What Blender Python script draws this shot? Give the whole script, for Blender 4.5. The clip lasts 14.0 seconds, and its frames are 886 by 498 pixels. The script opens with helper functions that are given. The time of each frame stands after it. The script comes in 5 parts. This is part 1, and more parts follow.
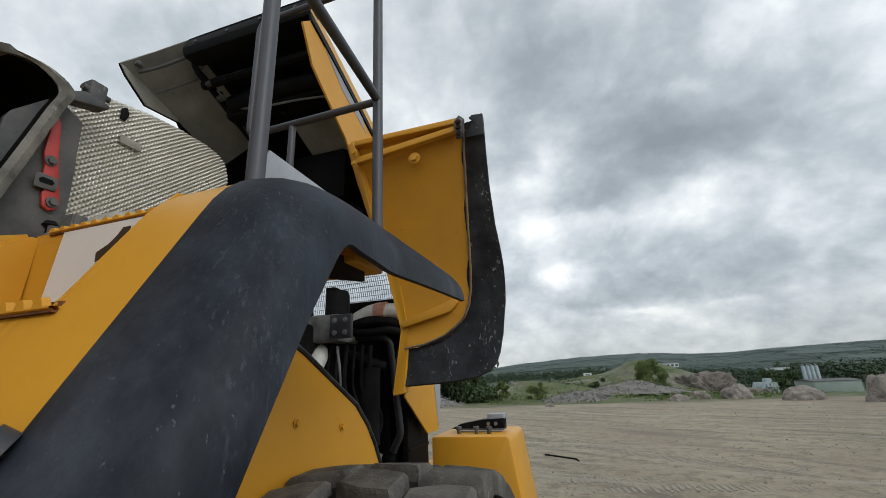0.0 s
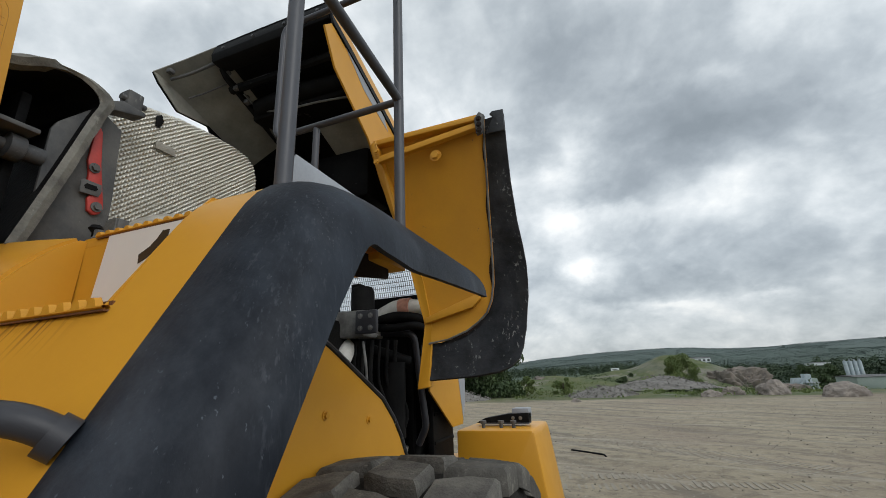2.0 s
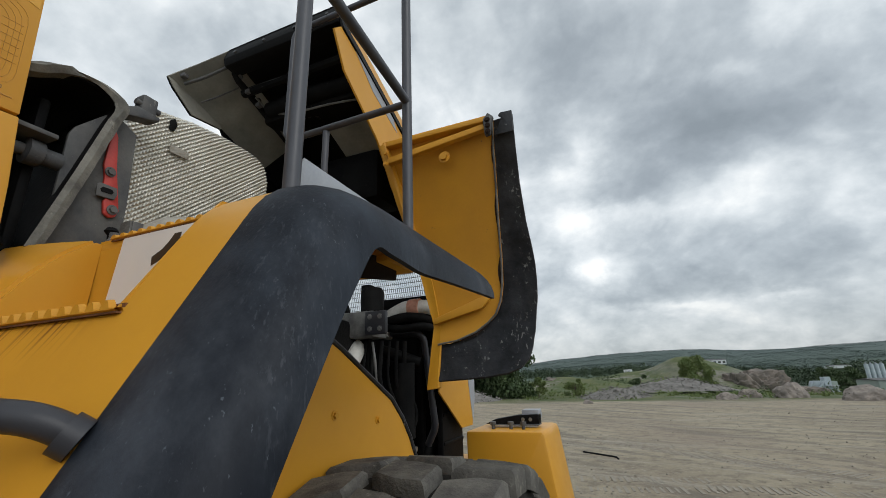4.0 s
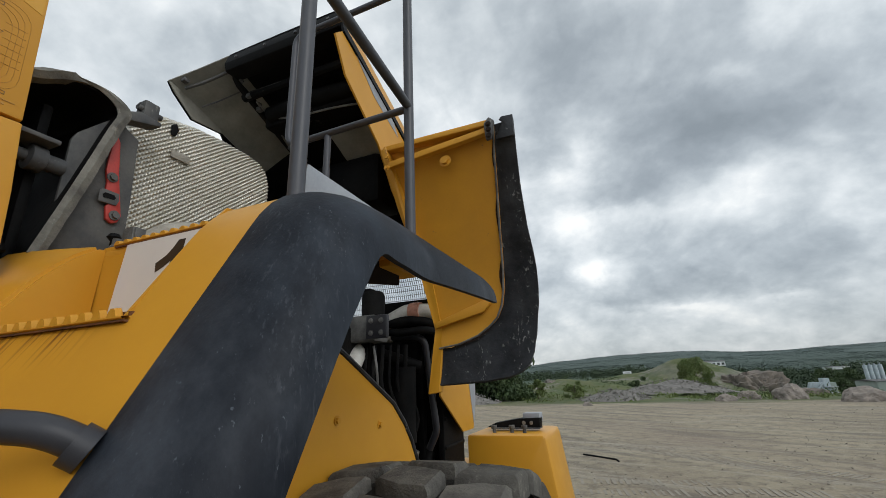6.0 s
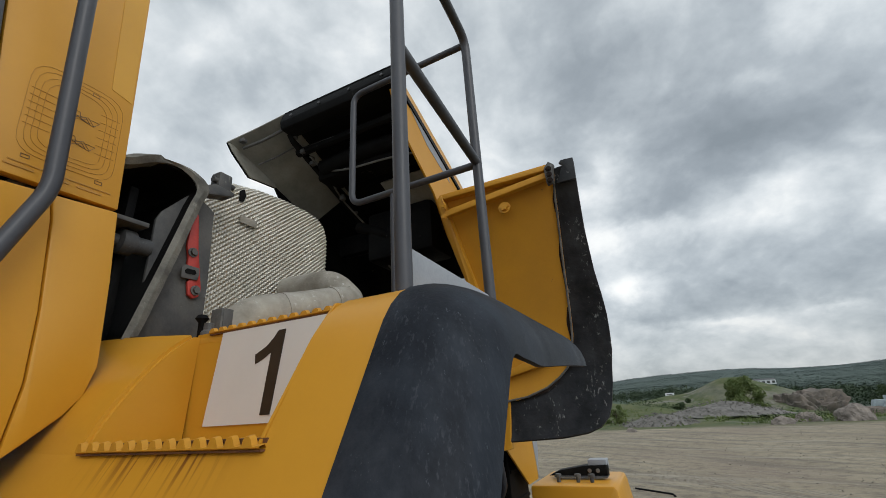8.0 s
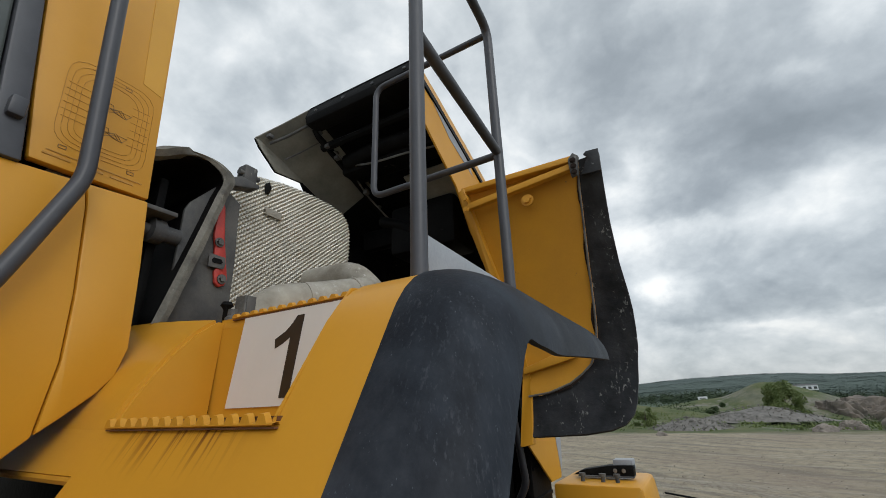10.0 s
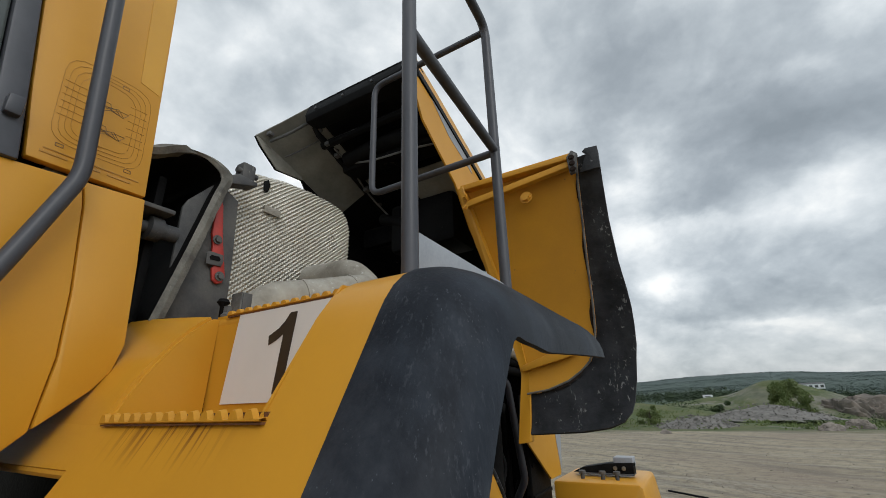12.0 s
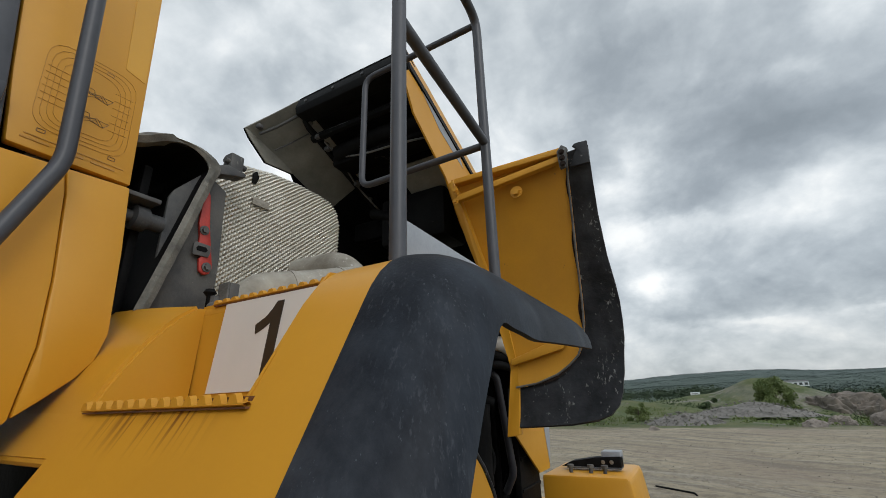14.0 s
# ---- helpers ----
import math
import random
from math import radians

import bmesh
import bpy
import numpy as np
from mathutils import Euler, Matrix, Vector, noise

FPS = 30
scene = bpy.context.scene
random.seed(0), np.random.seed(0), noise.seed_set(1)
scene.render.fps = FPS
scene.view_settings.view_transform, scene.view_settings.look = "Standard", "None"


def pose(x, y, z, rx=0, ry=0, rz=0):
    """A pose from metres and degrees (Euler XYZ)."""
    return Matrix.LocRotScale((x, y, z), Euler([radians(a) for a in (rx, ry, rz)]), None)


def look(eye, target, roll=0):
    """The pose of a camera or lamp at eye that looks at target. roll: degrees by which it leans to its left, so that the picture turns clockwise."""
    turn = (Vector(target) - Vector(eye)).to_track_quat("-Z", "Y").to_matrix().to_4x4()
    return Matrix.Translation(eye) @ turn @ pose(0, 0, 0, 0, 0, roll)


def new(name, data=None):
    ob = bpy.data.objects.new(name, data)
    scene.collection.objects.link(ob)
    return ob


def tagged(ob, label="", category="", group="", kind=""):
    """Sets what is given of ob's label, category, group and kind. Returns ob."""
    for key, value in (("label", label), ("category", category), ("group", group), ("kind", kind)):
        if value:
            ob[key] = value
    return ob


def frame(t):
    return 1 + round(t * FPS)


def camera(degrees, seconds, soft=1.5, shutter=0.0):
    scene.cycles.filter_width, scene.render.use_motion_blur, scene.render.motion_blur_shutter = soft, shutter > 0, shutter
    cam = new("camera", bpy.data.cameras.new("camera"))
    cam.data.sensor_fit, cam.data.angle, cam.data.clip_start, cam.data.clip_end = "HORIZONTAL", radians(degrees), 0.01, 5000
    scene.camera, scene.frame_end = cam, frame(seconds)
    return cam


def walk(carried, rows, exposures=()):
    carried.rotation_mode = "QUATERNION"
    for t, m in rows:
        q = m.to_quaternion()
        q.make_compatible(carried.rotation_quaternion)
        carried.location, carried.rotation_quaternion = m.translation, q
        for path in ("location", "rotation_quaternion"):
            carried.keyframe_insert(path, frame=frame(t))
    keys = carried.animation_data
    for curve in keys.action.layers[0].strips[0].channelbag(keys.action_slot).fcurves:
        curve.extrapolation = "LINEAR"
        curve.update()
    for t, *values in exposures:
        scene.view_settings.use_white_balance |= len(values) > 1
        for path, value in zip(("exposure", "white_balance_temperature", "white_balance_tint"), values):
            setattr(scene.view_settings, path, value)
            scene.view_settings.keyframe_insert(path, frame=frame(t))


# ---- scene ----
cam = camera(92.3, 14.0, soft=0.6)
PATH = [
    (0, (0.000, 0.000, 2.000), (-0.482, 1.549, 2.509), -2.6),
    (0.5, (0.010, -0.003, 1.998), (-0.507, 1.537, 2.498), -2.9),
    (1, (0.019, -0.007, 1.997), (-0.515, 1.529, 2.493), -3.4),
    (1.5, (0.019, -0.012, 2.000), (-0.530, 1.520, 2.496), -3.0),
    (2, (0.012, -0.020, 1.999), (-0.560, 1.503, 2.493), -2.4),
    (2.5, (0.009, -0.025, 1.999), (-0.586, 1.488, 2.496), -2.1),
    (3, (0.018, -0.028, 1.999), (-0.598, 1.477, 2.493), -2.0),
    (5.5, (0.025, -0.009, 2.007), (-0.579, 1.498, 2.510), -2.0),
    (6, (0.014, -0.029, 2.009), (-0.592, 1.476, 2.514), -2.2),
    (6.5, (-0.080, -0.070, 2.088), (-0.694, 1.432, 2.596), -3.9),
    (7, (-0.150, -0.088, 2.171), (-0.787, 1.392, 2.711), -4.5),
    (7.5, (-0.142, -0.100, 2.159), (-0.802, 1.354, 2.741), -4.1),
    (8, (-0.139, -0.092, 2.150), (-0.823, 1.344, 2.750), -3.6),
    (8.5, (-0.133, -0.097, 2.144), (-0.842, 1.324, 2.748), -3.1),
    (9, (-0.131, -0.090, 2.137), (-0.866, 1.317, 2.743), -2.6),
    (11.5, (-0.115, -0.055, 2.127), (-0.915, 1.325, 2.715), -1.9),
    (12, (-0.105, -0.059, 2.128), (-0.898, 1.326, 2.716), -1.8),
    (12.5, (-0.105, -0.048, 2.122), (-0.885, 1.345, 2.707), -1.8),
    (13, (-0.097, -0.043, 2.122), (-0.870, 1.353, 2.704), -2.0),
    (13.5, (-0.099, -0.045, 2.113), (-0.869, 1.356, 2.693), -2.0),
    (14, (-0.103, -0.049, 2.109), (-0.868, 1.353, 2.688), -1.9),
]
walk(cam, [(t, look(eye, target, roll)) for t, eye, target, roll in PATH], [(0.0, 0.15), (6.0, 0.12), (7.2, 0.0), (9.0, 0.10), (14.0, 0.08)])

# ---- world and sun ----
SUN_DIR = Vector((0.72, -0.46, 0.52)).normalized()      # towards the veiled sun, beside and behind the walker
world = bpy.data.worlds.new("overcast_sky")
scene.world = world
world.use_nodes = True
wn, wl = world.node_tree.nodes, world.node_tree.links
wn.clear()


def wnode(kind, **vals):
    n = wn.new(kind)
    for k, v in vals.items():
        n.inputs[k].default_value = v
    return n


def wmath(op, a, b=None):
    n = wn.new("ShaderNodeMath")
    n.operation = op
    for i, v in enumerate((a, b)):
        if v is None:
            continue
        if isinstance(v, (int, float)):
            n.inputs[i].default_value = v
        else:
            wl.new(v, n.inputs[i])
    return n.outputs[0]


tc = wn.new("ShaderNodeTexCoord")
sep = wn.new("ShaderNodeSeparateXYZ")
wl.new(tc.outputs["Generated"], sep.inputs[0])
up = wmath("ADD", wmath("MAXIMUM", sep.outputs[2], 0.0), 0.58)
flat = wn.new("ShaderNodeCombineXYZ")
wl.new(wmath("DIVIDE", sep.outputs[0], up), flat.inputs[0])
wl.new(wmath("DIVIDE", sep.outputs[1], up), flat.inputs[1])
flat.inputs[2].default_value = 3.7


def wnoise(scale, detail, rough, shift, bend=0.35):
    m = wn.new("ShaderNodeMapping")
    m.inputs["Location"].default_value = shift
    wl.new(flat.outputs[0], m.inputs[0])
    n = wnode("ShaderNodeTexNoise", Scale=scale, Detail=detail, Roughness=rough, Distortion=bend)
    wl.new(m.outputs[0], n.inputs["Vector"])
    return n


def wsum(*terms):
    total = None
    for value, gain in terms:
        part_of = wmath("MULTIPLY", wmath("SUBTRACT", value, 0.5), gain)
        total = part_of if total is None else wmath("ADD", total, part_of)
    return total


big = wnoise(1.3, 3.0, 0.5, (1.3, 0.4, 0.0)).outputs["Fac"]
mid = wnoise(3.4, 9.0, 0.52, (4.1, 2.2, 0.0)).outputs["Fac"]
fine = wnoise(9.5, 8.0, 0.6, (0.7, 9.2, 0.0), 0.1).outputs["Fac"]
# billowing lumps
lump = wn.new("ShaderNodeTexVoronoi")
lump.feature = "SMOOTH_F1"
for key, v in (("Scale", 3.6), ("Detail", 4.0), ("Roughness", 0.5), ("Smoothness", 0.7)):
    lump.inputs[key].default_value = v
warp = wn.new("ShaderNodeVectorMath")
wl.new(flat.outputs[0], warp.inputs[0])
drift = wnode("ShaderNodeTexNoise", Scale=1.6, Detail=5.0)
wl.new(flat.outputs[0], drift.inputs["Vector"])
wl.new(drift.outputs["Color"], warp.inputs[1])
wl.new(warp.outputs[0], lump.inputs["Vector"])
mix = wsum((big, 0.20), (mid, 0.42), (fine, 0.27), (lump.outputs["Distance"], -0.20))
mix = wmath("ADD", mix, 0.512)
# ragged edges: the way to the sky is jittered before the banks and gaps are laid in
jit = wnoise(2.6, 7.0, 0.6, (2.0, 5.0, 0.0), 0.0)
off = wn.new("ShaderNodeVectorMath")
off.operation = "SUBTRACT"
wl.new(jit.outputs["Color"], off.inputs[0])
off.inputs[1].default_value = (0.5, 0.5, 0.5)
ragged = wn.new("ShaderNodeVectorMath")
ragged.operation = "MULTIPLY_ADD"
wl.new(off.outputs[0], ragged.inputs[0])
ragged.inputs[1].default_value = (0.30, 0.30, 0.14)
wl.new(tc.outputs["Generated"], ragged.inputs[2])
# heavy grey banks (below nought) and thin bright gaps of this cloud cover: bearing, height, width, depth, tilt in degrees, amount
CLOUDS = [
    (2.0, 35.8, 12, 7.5, -11, -0.032), (13.5, 26.0, 9.5, 3.6, -7, -0.055), (3.5, 21.5, 4.4, 2.0, -10, -0.050), (12.2, 11.1, 14, 3.2, 0, -0.115),
    (2.9, 8.5, 3.9, 1.2, -2, -0.045), (-22.8, 43.1, 10, 7.0, -6, -0.030), (8.7, 41.6, 11, 3.5, -20, -0.010), (11.2, 26.7, 4.2, 3.4, 6, -0.035),
    (-3.5, 26.2, 2.6, 3.5, -14, 0.110), (-4.0, 19.1, 3.4, 1.9, -22, 0.090), (3.0, 19.4, 5.2, 1.0, -10, 0.085), (-3.8, 12.7, 1.7, 2.6, -8, 0.110),
    (23.8, 34.7, 3.4, 2.2, -26, 0.110), (18.1, 32.0, 2.6, 1.3, -13, 0.075), (14.6, 6.5, 2.2, 0.5, -4, 0.100), (5.8, 6.7, 3.4, 0.6, -4, 0.090),
    (-2.4, 7.6, 2.8, 0.9, -6, 0.070), (17.4, 18.9, 7.2, 2.3, -5, 0.040), (23.6, 26.6, 3.0, 2.2, -5, 0.060), (-58.2, 43.2, 3.7, 2.0, 38, 0.060),
    (-51.7, 30.2, 10, 9.0, 16, 0.050), (5.4, 4.0, 17, 1.2, 0, 0.040), (-47.8, 47.7, 4.0, 2.5, 13, -0.030),
]
for bearing, high, wide, deep, tilt, amount in CLOUDS:
    az, el, ti = radians(bearing), radians(high), radians(tilt)
    c = Vector((math.sin(az) * math.cos(el), math.cos(az) * math.cos(el), math.sin(el)))
    u = Vector((math.cos(az), -math.sin(az), 0.0))
    v = u.cross(c)
    squares = None
    for axis, size in ((u * math.cos(ti) + v * math.sin(ti), wide), (v * math.cos(ti) - u * math.sin(ti), deep)):
        dotted = wn.new("ShaderNodeVectorMath")
        dotted.operation = "DOT_PRODUCT"
        wl.new(ragged.outputs[0], dotted.inputs[0])
        dotted.inputs[1].default_value = axis / math.sin(radians(size))
        sq = wmath("MULTIPLY", dotted.outputs["Value"], dotted.outputs["Value"])
        squares = sq if squares is None else wmath("ADD", squares, sq)
    mix = wmath("ADD", mix, wmath("MULTIPLY", wmath("POWER", 0.45, squares), amount * 1.25))
ramp = wn.new("ShaderNodeValToRGB")
wl.new(mix, ramp.inputs[0])
cr = ramp.color_ramp
for pos, col in ((0.16, (0.20, 0.23, 0.255, 1)), (0.28, (0.265, 0.30, 0.33, 1)), (0.38, (0.365, 0.405, 0.435, 1)), (0.46, (0.48, 0.52, 0.545, 1)), (0.53, (0.585, 0.62, 0.64, 1)), (0.60, (0.72, 0.74, 0.74, 1)), (0.70, (0.83, 0.84, 0.82, 1))):
    e = cr.elements.new(pos)
    e.color = col
cr.elements.remove(cr.elements[0])
cr.elements.remove(cr.elements[-1])
sky = wn.new("ShaderNodeTexSky")
sky.sky_type, sky.sun_disc = "NISHITA", False
sky.sun_elevation, sky.sun_rotation = math.asin(SUN_DIR.z), math.atan2(SUN_DIR.x, SUN_DIR.y)
blue = wn.new("ShaderNodeVectorMath")
blue.operation = "SCALE"
wl.new(sky.outputs[0], blue.inputs[0])
blue.inputs["Scale"].default_value = 0.10
# thin cloud round the veiled sun is brighter
dot = wn.new("ShaderNodeVectorMath")
dot.operation = "DOT_PRODUCT"
wl.new(tc.outputs["Generated"], dot.inputs[0])
dot.inputs[1].default_value = SUN_DIR
glow = wmath("ADD", 1.0, wmath("MULTIPLY", wmath("POWER", wmath("MAXIMUM", dot.outputs["Value"], 0.0), 2.0), 1.0))
lit = wn.new("ShaderNodeVectorMath")
lit.operation = "SCALE"
low = wn.new("ShaderNodeMapRange")
for key, v in (("From Min", 0.0), ("From Max", 0.22), ("To Min", 0.70), ("To Max", 1.0)):
    low.inputs[key].default_value = v
wl.new(sep.outputs[2], low.inputs["Value"])
glow = wmath("MULTIPLY", glow, low.outputs[0])
wl.new(ramp.outputs[0], lit.inputs[0])
wl.new(glow, lit.inputs["Scale"])
cover = wn.new("ShaderNodeMix")
cover.data_type = "RGBA"
cover.inputs[0].default_value = 0.93
wl.new(blue.outputs[0], cover.inputs[6])
wl.new(lit.outputs[0], cover.inputs[7])
back = wnode("ShaderNodeBackground", Strength=1.3)
wl.new(cover.outputs[2], back.inputs[0])
wl.new(back.outputs[0], wn.new("ShaderNodeOutputWorld").inputs[0])

sun = new("sun", bpy.data.lights.new("sun", "SUN"))
sun.data.energy, sun.data.angle, sun.data.color = 0.6, radians(28), (1.0, 0.975, 0.935)
sun.matrix_world = look(SUN_DIR * 60, (0, 0, 0))

# ---- materials ----


def surf(name, base, other, scale=6.0, rough=0.5, metal=0.0, bump=0.15, fine=60.0, spots=None, spot_scale=40.0, spot_at=0.66, contrast=(0.35, 0.7), rough_var=0.15, stretch=(1, 1, 1), per_piece=0.0, spec=0.5, grain_amp=0.14):
    """Two-scale procedural surface: broad patches from base to other, fine grain, optional specks."""
    m = bpy.data.materials.new(name)
    m.use_nodes = True
    n, l = m.node_tree.nodes, m.node_tree.links
    b = n["Principled BSDF"]
    co = n.new("ShaderNodeTexCoord")
    mp = n.new("ShaderNodeMapping")
    mp.inputs["Scale"].default_value = stretch
    l.new(co.outputs["Object"], mp.inputs[0])

    def noise_of(s, d=6.0, r=0.6):
        t = n.new("ShaderNodeTexNoise")
        t.inputs["Scale"].default_value, t.inputs["Detail"].default_value, t.inputs["Roughness"].default_value = s, d, r
        l.new(mp.outputs[0], t.inputs["Vector"])
        return t.outputs["Fac"]

    def ramp_of(fac, a, c):
        r = n.new("ShaderNodeMapRange")
        r.inputs["From Min"].default_value, r.inputs["From Max"].default_value = a, c
        l.new(fac, r.inputs["Value"])
        return r.outputs[0]

    def mixed(fac, a, c):
        x = n.new("ShaderNodeMix")
        x.data_type = "RGBA"
        if isinstance(fac, float):
            x.inputs[0].default_value = fac
        else:
            l.new(fac, x.inputs[0])
        for i, v in ((6, a), (7, c)):
            if isinstance(v, tuple):
                x.inputs[i].default_value = (*v, 1)
            else:
                l.new(v, x.inputs[i])
        return x.outputs[2]

    broad, grain = noise_of(scale), noise_of(fine, 4.0)
    col = mixed(ramp_of(broad, *contrast), base, other)
    gr = n.new("ShaderNodeMapRange")
    gr.inputs["To Min"].default_value, gr.inputs["To Max"].default_value = 1 - grain_amp, 1 + grain_amp
    l.new(grain, gr.inputs["Value"])
    sc = n.new("ShaderNodeVectorMath")
    sc.operation = "SCALE"
    l.new(col, sc.inputs[0])
    l.new(gr.outputs[0], sc.inputs["Scale"])
    col = sc.outputs[0]
    if per_piece:
        inf = n.new("ShaderNodeObjectInfo")
        pr = n.new("ShaderNodeMapRange")
        pr.inputs["To Min"].default_value, pr.inputs["To Max"].default_value = 1 - per_piece, 1 + per_piece
        l.new(inf.outputs["Random"], pr.inputs["Value"])
        s2 = n.new("ShaderNodeVectorMath")
        s2.operation = "SCALE"
        l.new(col, s2.inputs[0])
        l.new(pr.outputs[0], s2.inputs["Scale"])
        col = s2.outputs[0]
    if spots:
        col = mixed(ramp_of(noise_of(spot_scale, 3.0, 0.7), spot_at, spot_at + 0.06), col, spots)
    l.new(col, b.inputs["Base Color"])
    b.inputs["Metallic"].default_value = metal
    b.inputs["Specular IOR Level"].default_value = spec
    rr = n.new("ShaderNodeMapRange")
    rr.inputs["To Min"].default_value, rr.inputs["To Max"].default_value = max(0.05, rough - rough_var), min(1.0, rough + rough_var)
    l.new(broad, rr.inputs["Value"])
    l.new(rr.outputs[0], b.inputs["Roughness"])
    bp = n.new("ShaderNodeBump")
    bp.inputs["Strength"].default_value, bp.inputs["Distance"].default_value = bump, 0.01
    l.new(grain, bp.inputs["Height"])
    l.new(bp.outputs[0], b.inputs["Normal"])
    return m


YELLOW = surf("yellow_paint", (0.60, 0.287, 0.022), (0.545, 0.257, 0.020), 2.2, 0.42, 0, 0.015, 140, spots=(0.30, 0.12, 0.03), spot_scale=60, spot_at=0.775, grain_amp=0.02, spec=0.4)
YELLOW_DIRTY = surf("yellow_paint_soiled", (0.60, 0.285, 0.022), (0.52, 0.245, 0.024), 4.0, 0.55, 0, 0.04, 120, spots=(0.14, 0.09, 0.05), spot_scale=26, spot_at=0.71, grain_amp=0.05, spec=0.35)
RUST = surf("rusty_edge_and_notch_shade", (0.17, 0.065, 0.02), (0.07, 0.03, 0.016), 18.0, 0.8, 0, 0.3, 160)
YELLOW_RUN = surf("yellow_paint_with_rust_runs", (0.60, 0.287, 0.022), (0.545, 0.257, 0.020), 2.2, 0.42, 0, 0.015, 140, spots=(0.30, 0.12, 0.03), spot_scale=60, spot_at=0.775, grain_amp=0.02, spec=0.4)


def add_runs(m):
    """Rust that has run down from the step: thin slanting brown trails, denser at its middle."""
    n, l = m.node_tree.nodes, m.node_tree.links
    b = n["Principled BSDF"]
    was = b.inputs["Base Color"].links[0].from_socket
    co = n.new("ShaderNodeTexCoord")
    mp = n.new("ShaderNodeMapping")
    mp.inputs["Rotation"].default_value = (0, radians(-14), 0)
    mp.inputs["Scale"].default_value = (78, 0.01, 4.5)
    l.new(co.outputs["Object"], mp.inputs[0])
    t = n.new("ShaderNodeTexNoise")
    t.inputs["Scale"].default_value, t.inputs["Detail"].default_value = 1.0, 3.0
    l.new(mp.outputs[0], t.inputs["Vector"])
    sp = n.new("ShaderNodeSeparateXYZ")
    l.new(co.outputs["Object"], sp.inputs[0])

    def span(v, a, c, lo=0.0, hi=1.0):
        r = n.new("ShaderNodeMapRange")
        r.interpolation_type = "SMOOTHSTEP"
        for k, x in (("From Min", a), ("From Max", c), ("To Min", lo), ("To Max", hi)):
            r.inputs[k].default_value = x
        l.new(v, r.inputs["Value"])
        return r.outputs[0]

    def times(p, q):
        r = n.new("ShaderNodeMath")
        r.operation = "MULTIPLY"
        l.new(p, r.inputs[0])
        l.new(q, r.inputs[1])
        return r.outputs[0]

    fac = times(span(t.outputs["Fac"], 0.47, 0.60, 0.0, 1.0), span(sp.outputs[2], 2.035, 2.115))
    fac = times(fac, times(span(sp.outputs[0], 0.56, 0.76), span(sp.outputs[0], 0.99, 0.86)))
    x = n.new("ShaderNodeMix")
    x.data_type = "RGBA"
    l.new(fac, x.inputs[0])
    l.new(was, x.inputs[6])
    x.inputs[7].default_value = (0.155, 0.043, 0.007, 1)
    l.new(x.outputs[2], b.inputs["Base Color"])


add_runs(YELLOW_RUN)


def add_scuffs(m, colour, patch_scale, speck_scale, stretch, amount, haze=0.0, patch_at=(0.46, 0.66), speck_at=(0.60, 0.70)):
    """Pale scratches and rubbed specks, gathered in patches, with a thin film of dust."""
    n, l = m.node_tree.nodes, m.node_tree.links
    b = n["Principled BSDF"]
    co = n.new("ShaderNodeTexCoord")

    def field(scale, by, detail, span, gain):
        mp = n.new("ShaderNodeMapping")
        mp.inputs["Scale"].default_value = by
        l.new(co.outputs["Object"], mp.inputs[0])
        t = n.new("ShaderNodeTexNoise")
        t.inputs["Scale"].default_value, t.inputs["Detail"].default_value, t.inputs["Roughness"].default_value = scale, detail, 0.65
        l.new(mp.outputs[0], t.inputs["Vector"])
        r = n.new("ShaderNodeMapRange")
        r.interpolation_type = "SMOOTHSTEP"
        r.inputs["From Min"].default_value, r.inputs["From Max"].default_value, r.inputs["To Max"].default_value = *span, gain
        l.new(t.outputs["Fac"], r.inputs["Value"])
        return r.outputs[0]

    def blend(fac):
        x = n.new("ShaderNodeMix")
        x.data_type = "RGBA"
        l.new(fac, x.inputs[0])
        l.new(b.inputs["Base Color"].links[0].from_socket, x.inputs[6])
        x.inputs[7].default_value = (*colour, 1)
        l.new(x.outputs[2], b.inputs["Base Color"])

    if haze:
        blend(field(patch_scale * 0.6, (1, 1, 0.6), 7.0, (0.44, 0.72), haze))
    both = n.new("ShaderNodeMath")
    both.operation = "MULTIPLY"
    l.new(field(patch_scale, (1, 1, 0.55), 4.0, patch_at, 1.0), both.inputs[0])
    l.new(field(speck_scale, stretch, 3.0, speck_at, amount), both.inputs[1])
    blend(both.outputs[0])
FENDER = surf("black_fender_plastic", (0.0055, 0.0080, 0.0135), (0.030, 0.038, 0.051), 6.5, 0.58, 0, 0.10, 190, spots=(0.06, 0.07, 0.085), spot_scale=120, spot_at=0.67, spec=0.20, contrast=(0.46, 0.72), stretch=(1, 1, 0.4))
add_scuffs(FENDER, (0.14, 0.155, 0.18), 5.0, 120.0, (1.4, 1, 0.16), 0.20, 0.32, (0.46, 0.66), (0.54, 0.70))
add_scuffs(FENDER, (0.22, 0.24, 0.27), 9.0, 320.0, (1, 1, 0.35), 0.20, 0.0, (0.48, 0.62), (0.62, 0.70))
# serves the mudguard's shade plate as well as grime and dark bolts
SHADE_GRIME = surf("dark_brown_shade_and_grime", (0.018, 0.013, 0.011), (0.035, 0.024, 0.019), 9.0, 0.8, 0, 0.2, 80, spec=0.15)
RUBBER = surf("black_rubber_lip", (0.009, 0.010, 0.012), (0.034, 0.036, 0.042), 9.0, 0.48, 0, 0.2, 60, spots=(0.17, 0.17, 0.165), spot_scale=26, spot_at=0.665, spec=0.25)
add_scuffs(RUBBER, (0.34, 0.34, 0.33), 8.0, 90.0, (1, 1, 0.35), 0.55, 0.05, (0.50, 0.60), (0.57, 0.67))
